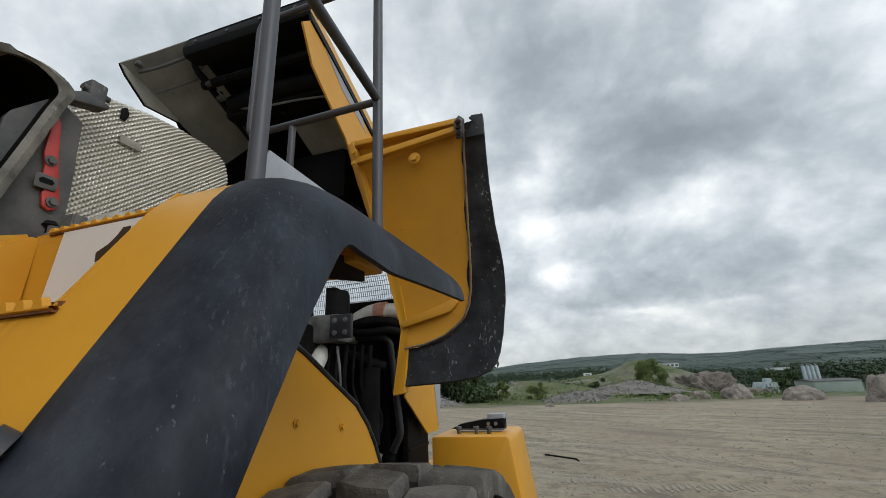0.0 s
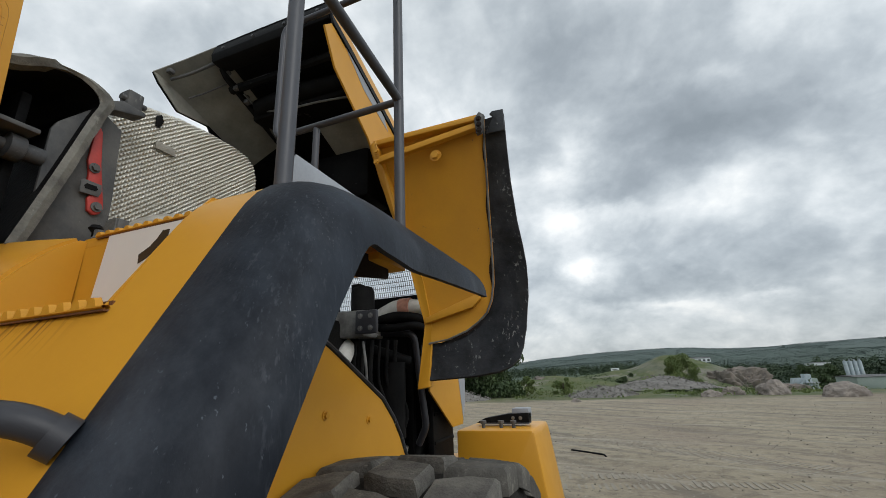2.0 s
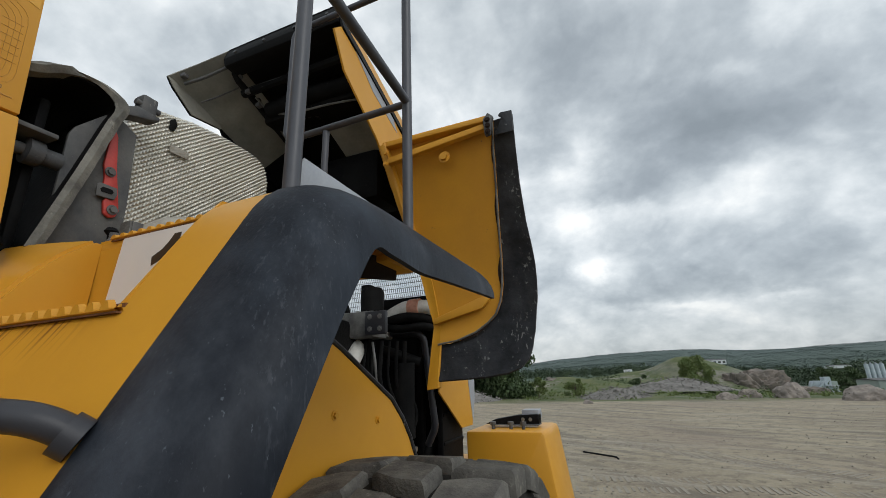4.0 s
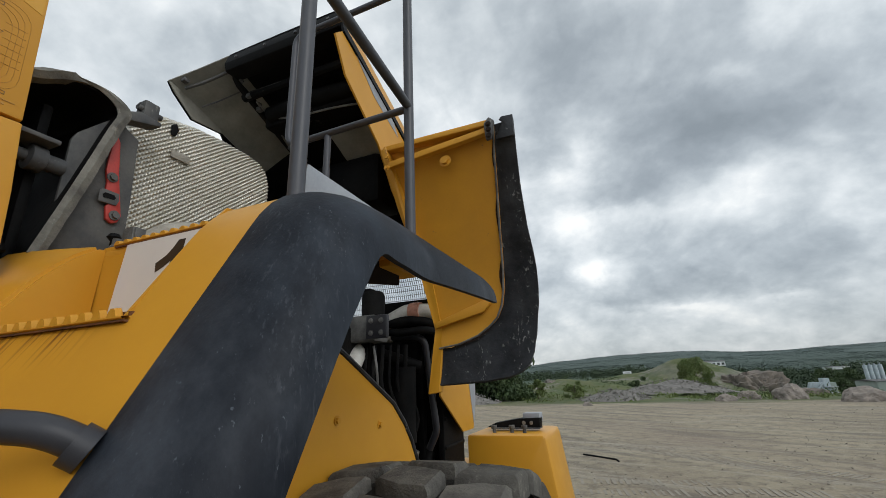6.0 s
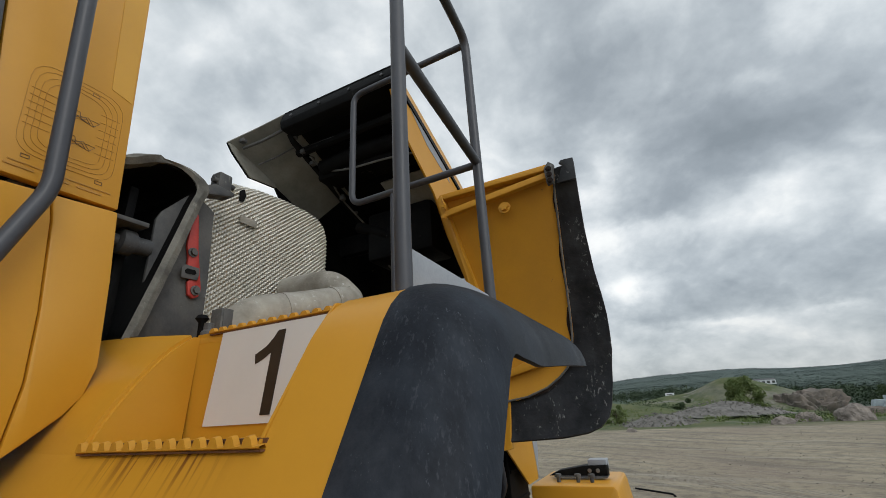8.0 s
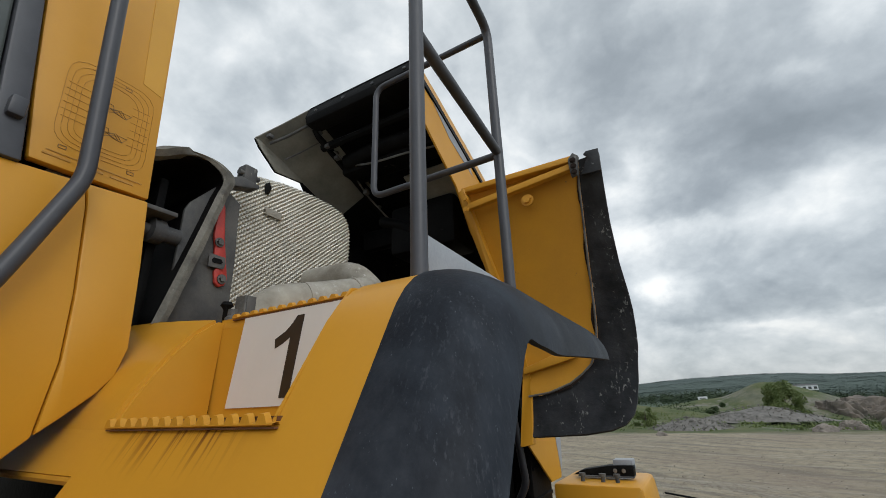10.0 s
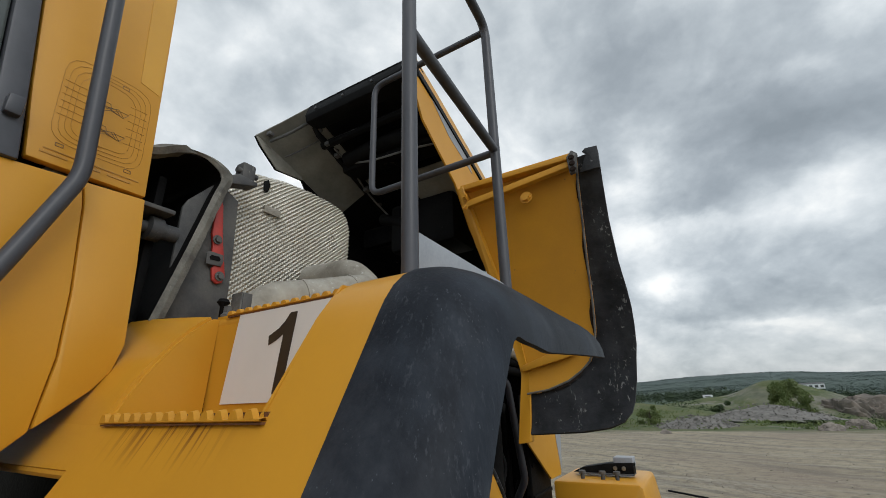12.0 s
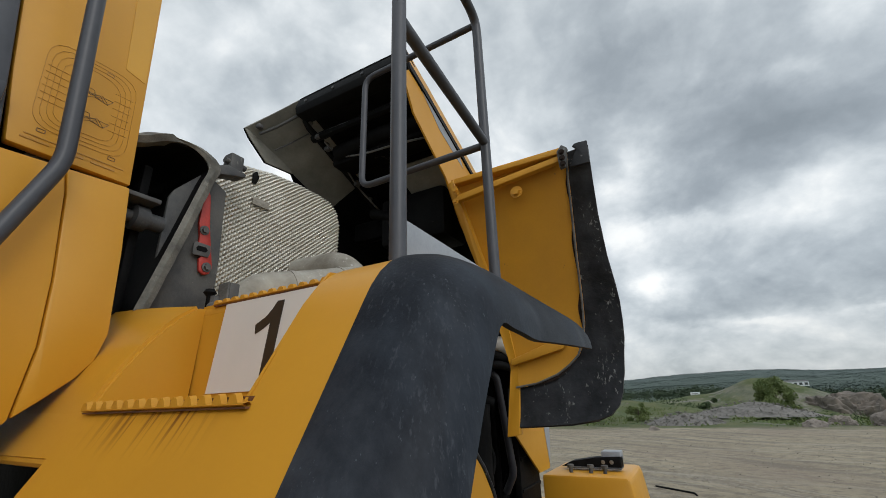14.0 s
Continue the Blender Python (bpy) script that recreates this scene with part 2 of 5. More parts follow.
TYRE = surf("dusty_tyre_rubber", (0.060, 0.057, 0.053), (0.145, 0.136, 0.120), 11.0, 0.9, 0, 0.6, 90, per_piece=0.25, spec=0.12, spots=(0.16, 0.15, 0.132), spot_scale=22, spot_at=0.60)
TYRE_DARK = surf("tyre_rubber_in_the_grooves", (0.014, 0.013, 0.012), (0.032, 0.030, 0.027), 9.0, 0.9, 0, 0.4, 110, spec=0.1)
add_scuffs(TYRE, (0.25, 0.235, 0.205), 6.0, 60.0, (1, 1, 1), 0.6, 0.30)
GREY_TUBE = surf("dark_grey_painted_tube", (0.042, 0.044, 0.053), (0.062, 0.064, 0.075), 10.0, 0.42, 0.0, 0.04, 120, grain_amp=0.05, spec=0.45)
DARK_TUBE = surf("black_painted_tube", (0.022, 0.022, 0.026), (0.036, 0.036, 0.042), 10.0, 0.4, 0.0, 0.04, 120, grain_amp=0.05, spec=0.35)
GREY_PLATE = surf("grey_painted_steel", (0.27, 0.285, 0.31), (0.33, 0.345, 0.37), 5.0, 0.5, 0, 0.04, 120)
DUSTY_GREY = surf("dusty_grey_steel", (0.050, 0.053, 0.059), (0.125, 0.12, 0.112), 7.0, 0.65, 0, 0.12, 90, spots=(0.28, 0.26, 0.22), spot_scale=30, spot_at=0.71, spec=0.3)
DUST_STRIP = surf("dusty_rubber_strip", (0.21, 0.20, 0.17), (0.065, 0.062, 0.056), 11.0, 0.85, 0, 0.3, 90)
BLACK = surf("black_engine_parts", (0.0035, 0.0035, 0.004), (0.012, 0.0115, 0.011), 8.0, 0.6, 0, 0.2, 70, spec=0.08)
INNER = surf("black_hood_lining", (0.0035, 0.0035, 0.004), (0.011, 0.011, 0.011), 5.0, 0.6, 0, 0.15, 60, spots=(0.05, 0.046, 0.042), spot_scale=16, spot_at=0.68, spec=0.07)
INNER_GREY = surf("dusty_hood_side_lining", (0.30, 0.29, 0.25), (0.17, 0.165, 0.145), 4.0, 0.75, 0, 0.1, 70)
RED = surf("red_bracket_paint", (0.50, 0.045, 0.03), (0.36, 0.035, 0.03), 12.0, 0.5, 0, 0.06, 120)
WHITE = surf("white_vinyl", (0.70, 0.68, 0.66), (0.64, 0.62, 0.60), 3.0, 0.45, 0, 0.01, 80, grain_amp=0.015)
DIGIT = surf("black_vinyl", (0.018, 0.014, 0.013), (0.03, 0.024, 0.02), 12.0, 0.45, 0, 0.03, 80)
add_scuffs(DUSTY_GREY, (0.30, 0.29, 0.26), 7.0, 80.0, (1, 1, 0.4), 0.5, 0.16)
add_scuffs(DUST_STRIP, (0.36, 0.34, 0.29), 9.0, 60.0, (1, 1, 0.5), 0.6, 0.12)
LAGGING = surf("grey_heat_lagging", (0.40, 0.375, 0.32), (0.20, 0.178, 0.142), 7.0, 0.85, 0, 0.35, 45, spots=(0.55, 0.53, 0.48), spot_scale=24, spot_at=0.68)
add_scuffs(LAGGING, (0.60, 0.585, 0.55), 9.0, 50.0, (1, 1, 1), 0.7, 0.15)
PALE_PIPE = surf("pale_painted_pipe", (0.66, 0.64, 0.60), (0.48, 0.46, 0.42), 12.0, 0.5, 0, 0.08, 90)
STEEL = surf("bare_steel", (0.42, 0.41, 0.39), (0.28, 0.27, 0.25), 20.0, 0.4, 0.85, 0.08, 150)
CASTING = surf("dusty_casting", (0.19, 0.187, 0.178), (0.085, 0.084, 0.08), 14.0, 0.6, 0.3, 0.25, 90)
COPPER = surf("orange_brown_clamp", (0.55, 0.27, 0.19), (0.32, 0.14, 0.09), 20.0, 0.55, 0, 0.1, 90)
FOIL = surf("embossed_heat_shield", (0.62, 0.59, 0.52), (0.47, 0.445, 0.38), 5.0, 0.32, 0.7, 0.03, 120, grain_amp=0.05)
DECAL = surf("faint_print", (0.46, 0.215, 0.019), (0.40, 0.185, 0.018), 20.0, 0.5, 0, 0.02, 80)
PRINT = surf("dark_print", (0.15, 0.085, 0.025), (0.24, 0.12, 0.025), 30.0, 0.5, 0, 0.02, 80)
PATCH = surf("unfaded_paint_patch", (0.60, 0.300, 0.014), (0.56, 0.275, 0.014), 3.0, 0.4, 0, 0.015, 140, grain_amp=0.02)
GLASS_DARK = surf("tinted_cab_glass", (0.05, 0.06, 0.055), (0.07, 0.08, 0.075), 2.0, 0.08, 0, 0.0, 30, rough_var=0.02)
ROCK = surf("pale_granite", (0.28, 0.24, 0.205), (0.125, 0.108, 0.097), 2.2, 0.9, 0, 1.0, 11, spots=(0.10, 0.09, 0.08), spot_scale=5, spot_at=0.64)
CLIFF = surf("bare_rock_face", (0.20, 0.165, 0.138), (0.085, 0.078, 0.068), 0.45, 0.95, 0, 0.8, 2.5, spots=(0.07, 0.065, 0.06), spot_scale=1.2, spot_at=0.62)
SCREE = surf("grey_crushed_stone", (0.205, 0.19, 0.172), (0.095, 0.09, 0.083), 2.5, 0.95, 0, 0.8, 9)
BARK = surf("bark", (0.10, 0.075, 0.055), (0.06, 0.05, 0.04), 6.0, 0.9, 0, 0.5, 30)
LEAF = surf("dark_green_foliage", (0.030, 0.055, 0.018), (0.055, 0.085, 0.025), 0.9, 0.7, 0, 0.2, 8)
LEAF_LIGHT = surf("light_green_foliage", (0.085, 0.125, 0.03), (0.14, 0.17, 0.05), 0.9, 0.7, 0, 0.2, 8)
FOREST = surf("far_woodland", (0.026, 0.046, 0.024), (0.052, 0.075, 0.036), 0.05, 0.95, 0, 0.3, 0.6)
PAINT_WHITE = surf("white_sheet_cladding", (0.68, 0.70, 0.72), (0.56, 0.58, 0.60), 0.6, 0.6, 0, 0.05, 6)
PLANT_GREY = surf("weathered_blue_grey_cladding", (0.36, 0.42, 0.45), (0.24, 0.28, 0.30), 0.8, 0.7, 0, 0.1, 5)
PAINT_GREEN = surf("grey_green_cladding", (0.20, 0.25, 0.22), (0.26, 0.30, 0.27), 0.5, 0.6, 0, 0.05, 6)

# ---- building helpers ----
ORIGIN = {}


def thing(name, at, label, category, kind="", group=""):
    ob = new(name)
    ob.location = at
    ob.empty_display_size = 0.1
    ORIGIN[ob] = Vector(at)
    return tagged(ob, label, category, group, kind)


def part(name, bm, material, parent=None, label="", smooth=40):
    """Links a bmesh in world coordinates as one mesh, under a thing or a part."""
    org = ORIGIN.get(parent, Vector((0, 0, 0)))
    bmesh.ops.translate(bm, verts=bm.verts, vec=-org)
    bmesh.ops.recalc_face_normals(bm, faces=bm.faces)
    me = bpy.data.meshes.new(name)
    bm.to_mesh(me)
    bm.free()
    me.materials.append(material)
    if smooth:
        me.shade_smooth()
        me.set_sharp_from_angle(angle=radians(smooth))
    ob = new(name, me)
    if parent:
        ob.parent = parent
    ORIGIN[ob] = org
    return tagged(ob, label) if label else ob


def solo(name, bm, material, at, label, category, kind="", smooth=40, group=""):
    """A thing that is one mesh, with its origin at its base."""
    bmesh.ops.translate(bm, verts=bm.verts, vec=-Vector(at))
    ob = part(name, bm, material, None, "", smooth)
    ob.location = at
    ORIGIN[ob] = Vector(at)
    return tagged(ob, label, category, group, kind)


def box(lo, hi, bevel=0.0, bm=None, seg=2):
    bm = bm or bmesh.new()
    lo, hi = Vector(lo), Vector(hi)
    made = bmesh.ops.create_cube(bm, size=1, matrix=Matrix.Translation((lo + hi) / 2) @ Matrix.Diagonal((*(hi - lo), 1)))
    if bevel:
        vs = set(made["verts"])
        bmesh.ops.bevel(bm, geom=[e for e in bm.edges if e.verts[0] in vs and e.verts[1] in vs], offset=bevel, segments=seg, affect="EDGES", profile=0.5)
    return bm


def prism(points, push, bevel=0.0, bm=None):
    """A flat polygon of 3D points given thickness along push."""
    bm = bm or bmesh.new()
    push = Vector(push)
    a = [bm.verts.new(Vector(p)) for p in points]
    b = [bm.verts.new(Vector(p) + push) for p in points]
    fs = [bm.faces.new(a), bm.faces.new(b[::-1])]
    k = len(a)
    for i in range(k):
        fs.append(bm.faces.new((a[i], b[i], b[(i + 1) % k], a[(i + 1) % k])))
    bmesh.ops.recalc_face_normals(bm, faces=fs)
    if bevel:
        bmesh.ops.bevel(bm, geom=list({e for f in fs for e in f.edges}), offset=bevel, segments=2, affect="EDGES", profile=0.5)
    return bm


def rounded(points, radius, steps=6):
    """A polyline with its inner corners turned into arcs."""
    pts = [Vector(p) for p in points]
    out = [pts[0]]
    for a, b, c in zip(pts, pts[1:], pts[2:]):
        r = min(radius, (a - b).length * 0.48, (c - b).length * 0.48)
        p, q = b + (a - b).normalized() * r, b + (c - b).normalized() * r
        for i in range(steps + 1):
            t = i / steps
            out.append(p * (1 - t) ** 2 + b * 2 * t * (1 - t) + q * t ** 2)
    return out + [pts[-1]]


def tube(points, radius, fillet=0.0, sides=14, bm=None, radii=None):
    bm = bm or bmesh.new()
    pts = rounded(points, fillet) if fillet else [Vector(p) for p in points]
    d = (pts[1] - pts[0]).normalized()
    side = d.cross(Vector((0, 0, 1)) if abs(d.z) < 0.9 else Vector((0, 1, 0))).normalized()
    rings = []
    for i, p in enumerate(pts):
        d = (pts[min(i + 1, len(pts) - 1)] - pts[max(i - 1, 0)]).normalized()
        side = (side - d * side.dot(d)).normalized()
        up = d.cross(side)
        r = radii[i] if radii else radius
        rings.append([bm.verts.new(p + (side * math.cos(a) + up * math.sin(a)) * r) for a in (2 * math.pi * k / sides for k in range(sides))])
    for a, b in zip(rings, rings[1:]):
        for k in range(sides):
            bm.faces.new((a[k], a[(k + 1) % sides], b[(k + 1) % sides], b[k]))
    bm.faces.new(rings[0][::-1])
    bm.faces.new(rings[-1])
    return bm


def disc(centre, axis, radius, depth, sides=12, bm=None):
    c, a = Vector(centre), Vector(axis).normalized()
    return tube([c, c + a * depth], radius, 0, sides, bm)


def bolt(centre, axis, radius=0.012, bm=None):
    """A washer and a hexagon head."""
    c, a = Vector(centre), Vector(axis).normalized()
    bm = tube([c, c + a * radius * 0.25], radius * 1.5, 0, 14, bm)
    return tube([c + a * radius * 0.25, c + a * radius], radius, 0, 6, bm)


def sheet(rows, thick, bm=None):
    """A curved sheet through a grid of points, with thickness against its normals."""
    bm = bm or bmesh.new()
    n, k = len(rows), len(rows[0])
    rows = [[Vector(p) for p in r] for r in rows]

    def normal(i, j):
        du = rows[min(i + 1, n - 1)][j] - rows[max(i - 1, 0)][j]
        dv = rows[i][min(j + 1, k - 1)] - rows[i][max(j - 1, 0)]
        return du.cross(dv).normalized()

    a = [[bm.verts.new(p) for p in r] for r in rows]
    b = [[bm.verts.new(rows[i][j] - normal(i, j) * thick) for j in range(k)] for i in range(n)]
    for i in range(n - 1):
        for j in range(k - 1):
            bm.faces.new((a[i][j], a[i + 1][j], a[i + 1][j + 1], a[i][j + 1]))
            bm.faces.new((b[i][j], b[i][j + 1], b[i + 1][j + 1], b[i + 1][j]))
    for i in range(n - 1):
        bm.faces.new((a[i][0], b[i][0], b[i + 1][0], a[i + 1][0]))
        bm.faces.new((a[i][-1], a[i + 1][-1], b[i + 1][-1], b[i][-1]))
    for j in range(k - 1):
        bm.faces.new((a[0][j], a[0][j + 1], b[0][j + 1], b[0][j]))
        bm.faces.new((a[-1][j], b[-1][j], b[-1][j + 1], a[-1][j + 1]))
    return bm


def spline(points, count):
    """A smooth path through the points."""
    pts = [Vector(p) for p in points]
    pts = [pts[0] * 2 - pts[1]] + pts + [pts[-1] * 2 - pts[-2]]
    out = []
    for p0, p1, p2, p3 in zip(pts, pts[1:], pts[2:], pts[3:]):
        for k in range(count):
            t = k / count
            out.append(0.5 * (2 * p1 + (p2 - p0) * t + (2 * p0 - 5 * p1 + 4 * p2 - p3) * t * t + (3 * p1 - p0 - 3 * p2 + p3) * t ** 3))
    return out + [pts[-2]]


def lerp(a, b, t):
    return a + (b - a) * t


def along(table, v):
    """Linear reading of a table of (key, value) rows."""
    if v <= table[0][0]:
        return table[0][1]
    for (a, x), (b, y) in zip(table, table[1:]):
        if v <= b:
            return lerp(x, y, (v - a) / (b - a))
    return table[-1][1]


# ---- terrain: one sheet to the horizon ----


def bump_at(x, y, cx, cy, rx, ry, h, power=2.0):
    d = ((x - cx) / rx) ** 2 + ((y - cy) / ry) ** 2
    return h * math.exp(-d ** (power / 2))


RIDGE = [(-2600, 45), (-380, 41), (-260, 51), (-100, 64), (70, 69), (220, 67), (300, 59), (430, 57), (530, 63), (660, 66), (900, 70), (2600, 90)]


def height(x, y):
    r = math.hypot(x, y)
    z = 0.035 * (noise.noise((x * 0.22, y * 0.22, 1.0))) + 0.015 * noise.noise((x * 0.9, y * 0.9, 4.0))
    if y > 34:
        edge = min(1.0, (y - 34) / 10)
        z += edge * 0.25 * noise.noise((x * 0.25, y * 0.2, 7.0))
        fall = min(1.0, max(0.0, (y - 40) / 70))
        z -= fall * along([(-30, 0.6), (0, 0.5), (12, 3.0), (40, 7.0), (100, 9.0)], x * 110 / max(y, 110))
        z += bump_at(x, y, -9, 66, 8, 9, 2.0) + bump_at(x, y, -24, 48, 9, 7, 1.5)
        z += bump_at(x, y, 17.5, 118, 12, 16, 6.6, 3.0) + bump_at(x, y, 4, 122, 14, 14, 2.6)
        if 60 < y < 190:
            z += 0.7 * noise.noise((x * 0.11, y * 0.11, 2.0))
    if y > 180:
        k = min(1.0, (y - 180) / 1300)
        ridge = along(RIDGE, x * 1500 / y) - 6
        z = lerp(z, ridge * min(1.0, y / 1500), k ** 1.5) + k * 7 * noise.noise((x * 0.006, y * 0.006, 5.0))
    if y > 1600:
        z -= (y - 1600) * 0.02
    return z


def steps(*spans):
    out = []
    for a, b, d in spans:
        k = max(1, round((b - a) / d))
        out += [a + (b - a) * i / k for i in range(k)]
    return out + [spans[-1][1]]


gx = steps((-3000, -400, 200), (-400, -60, 20), (-60, -16, 3), (-16, 24, 0.8), (24, 80, 2.5), (80, 400, 16), (400, 3000, 200))
gy = steps((-3000, -100, 400), (-100, -10, 10), (-10, 5, 3), (5, 50, 0.8), (50, 150, 2.5), (150, 420, 12), (420, 1800, 60), (1800, 3600, 300))
verts = [(x, y, height(x, y)) for y in gy for x in gx]
w = len(gx)
faces = [(j * w + i, j * w + i + 1, (j + 1) * w + i + 1, (j + 1) * w + i) for j in range(len(gy) - 1) for i in range(w - 1)]
me = bpy.data.meshes.new("ground")
me.from_pydata(verts, [], faces)
me.shade_smooth()
ground = new("ground", me)
tagged(ground, "pale compacted gravel yard with tyre tracks, fading into green valley", "ground", kind="structure")

gm = bpy.data.materials.new("gravel_and_grass")
gm.use_nodes = True
gn, gl = gm.node_tree.nodes, gm.node_tree.links
gb = gn["Principled BSDF"]
gb.inputs["Roughness"].default_value = 0.95
gco = gn.new("ShaderNodeTexCoord").outputs["Object"]


def gnoise(scale, detail=6.0, rough=0.6, stretch=(1, 1, 1), turn=0.0):
    mp = gn.new("ShaderNodeMapping")
    mp.vector_type = "TEXTURE"
    mp.inputs["Scale"].default_value = [1 / k for k in stretch]
    mp.inputs["Rotation"].default_value = (0, 0, radians(turn))
    gl.new(gco, mp.inputs[0])
    t = gn.new("ShaderNodeTexNoise")
    t.inputs["Scale"].default_value, t.inputs["Detail"].default_value, t.inputs["Roughness"].default_value = scale, detail, rough
    gl.new(mp.outputs[0], t.inputs["Vector"])
    return t.outputs["Fac"]


def gmap(v, a, b, c=0.0, d=1.0):
    r = gn.new("ShaderNodeMapRange")
    for k, x in (("From Min", a), ("From Max", b), ("To Min", c), ("To Max", d)):
        r.inputs[k].default_value = x
    gl.new(v, r.inputs["Value"])
    return r.outputs[0]


def gmix(f, a, b):
    x = gn.new("ShaderNodeMix")
    x.data_type = "RGBA"
    gl.new(f, x.inputs[0])
    for i, v in ((6, a), (7, b)):
        if isinstance(v, tuple):
            x.inputs[i].default_value = (*v, 1)
        else:
            gl.new(v, x.inputs[i])
    return x.outputs[2]


def gmath(op, a, b):
    m = gn.new("ShaderNodeMath")
    m.operation = op
    m.use_clamp = True
    for i, v in enumerate((a, b)):
        if isinstance(v, float):
            m.inputs[i].default_value = v
        else:
            gl.new(v, m.inputs[i])
    return m.outputs[0]


gsep = gn.new("ShaderNodeSeparateXYZ")
gl.new(gco, gsep.inputs[0])
pebble = gnoise(9.0, 8.0, 0.75)
tracks = gnoise(1.3, 5.0, 0.6, (0.09, 1.0, 1.0), -43)
ruts = gnoise(2.2, 4.0, 0.6, (0.06, 1.0, 1.0), -16)
patch = gnoise(0.16, 5.0, 0.6)
clods = gnoise(2.6, 7.0, 0.7)
yard = gmix(gmap(patch, 0.38, 0.64), (0.350, 0.295, 0.205), (0.240, 0.198, 0.138))
yard = gmix(gmap(clods, 0.48, 0.62, 0.0, 0.75), yard, (0.158, 0.130, 0.095))
yard = gmix(gmap(tracks, 0.50, 0.64, 0.0, 0.75), yard, (0.145, 0.124, 0.096))
yard = gmix(gmap(ruts, 0.54, 0.66, 0.0, 0.6), yard, (0.36, 0.325, 0.265))
yard = gmix(gmap(gnoise(0.09, 3.0, 0.5), 0.50, 0.66, 0.0, 0.55), yard, (0.225, 0.170, 0.130))
yard = gmix(gmap(pebble, 0.56, 0.68, 0.0, 0.75), yard, (0.43, 0.395, 0.335))
yard = gmix(gmap(pebble, 0.42, 0.30, 0.0, 0.6), yard, (0.12, 0.105, 0.09))
green = gmix(gmap(gnoise(0.35, 6.0, 0.7), 0.40, 0.62), (0.052, 0.078, 0.020), (0.105, 0.112, 0.042))
stone = gmix(gmap(gnoise(0.5, 8.0, 0.75), 0.4, 0.62), (0.26, 0.235, 0.21), (0.12, 0.115, 0.10))
nrm = gn.new("ShaderNodeNewGeometry")
nz = gn.new("ShaderNodeSeparateXYZ")
gl.new(nrm.outputs["Normal"], nz.inputs[0])
wild = gmix(gmath("MAXIMUM", gmap(nz.outputs[2], 0.93, 0.84), gmap(gnoise(0.14, 7.0, 0.7), 0.53, 0.64, 0.0, 0.85)), green, stone)
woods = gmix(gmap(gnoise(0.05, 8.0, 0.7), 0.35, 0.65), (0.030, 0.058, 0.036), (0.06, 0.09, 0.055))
# aerial haze is put into the colour: paler and bluer with distance
hazed_woods = gmix(gmap(gsep.outputs[1], 500.0, 1400.0), woods, (0.072, 0.100, 0.092))
rim = gn.new("ShaderNodeMath")
rim.operation = "MULTIPLY_ADD"
gl.new(gnoise(0.25, 4.0), rim.inputs[0])
rim.inputs[1].default_value = 7.0
gl.new(gsep.outputs[1], rim.inputs[2])
col = gmix(gmap(rim.outputs[0], 37.5, 41.0), yard, wild)
col = gmix(gmap(gsep.outputs[1], 150.0, 230.0), col, hazed_woods)
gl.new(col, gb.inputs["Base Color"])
gbp = gn.new("ShaderNodeBump")
gbp.inputs["Strength"].default_value, gbp.inputs["Distance"].default_value = 0.8, 0.05
bumps = gn.new("ShaderNodeMath")
bumps.operation = "MULTIPLY_ADD"
gl.new(clods, bumps.inputs[0])
bumps.inputs[1].default_value = 1.6
gl.new(pebble, bumps.inputs[2])
gl.new(bumps.outputs[0], gbp.inputs["Height"])
gl.new(gbp.outputs[0], gb.inputs["Normal"])
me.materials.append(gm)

# ---- the wheel loader ----
LOADER = thing("wheel_loader", (-1.68, 1.4, 0.0), "yellow wheel loader with its engine hood tilted open on gravel", "wheel loader")

# front mudguard: yellow inner band, black plastic outer band, one swept profile
PROFILE = rounded([(0.044, 1.50), (0.3005, 1.955), (0.526, 2.355), (0.72, 2.383), (1.18, 2.375)], 0.11, 8)


def resample(points, count):
    pts = [Vector(p) for p in points]
    lens = [0.0]
    for a, b in zip(pts, pts[1:]):
        lens.append(lens[-1] + (b - a).length)
    out = []
    for i in range(count):
        s = lens[-1] * i / (count - 1)
        k = max(j for j in range(len(lens)) if lens[j] <= s + 1e-9)
        k = min(k, len(pts) - 2)
        out.append(pts[k].lerp(pts[k + 1], (s - lens[k]) / (lens[k + 1] - lens[k])))
    return out


PROFILE = resample(PROFILE, 46)


def guard_point(i, x):
    """A point of the mudguard: station i of its side profile, at x across; it rolls over to the outer edge."""
    p = PROFILE[i]
    q = PROFILE[min(i + 1, len(PROFILE) - 1)] - PROFILE[max(i - 1, 0)]
    n = Vector((q.y, -q.x)).normalized()                # inwards: back and down
    t = max(0.0, (x + 0.52) / 0.158)
    deep = along([(2.40, 0.107), (2.55, 0.115), (2.70, 0.138), (2.86, 0.168)], p.y + 0.6 * p.x)
    drop = deep * (1 - math.sqrt(max(0.0, 1 - min(t, 1.0) ** 2.0)))
    tail = max(0.0, (p.x - 0.75) / 0.43)
    drop *= 1 - 0.26 * tail
    back = 0.16 * tail ** 2 * min(1.0, max(0.0, (x + 0.55) / 0.18))
    return Vector((x, p.x + n.x * drop + back, p.y + n.y * drop))


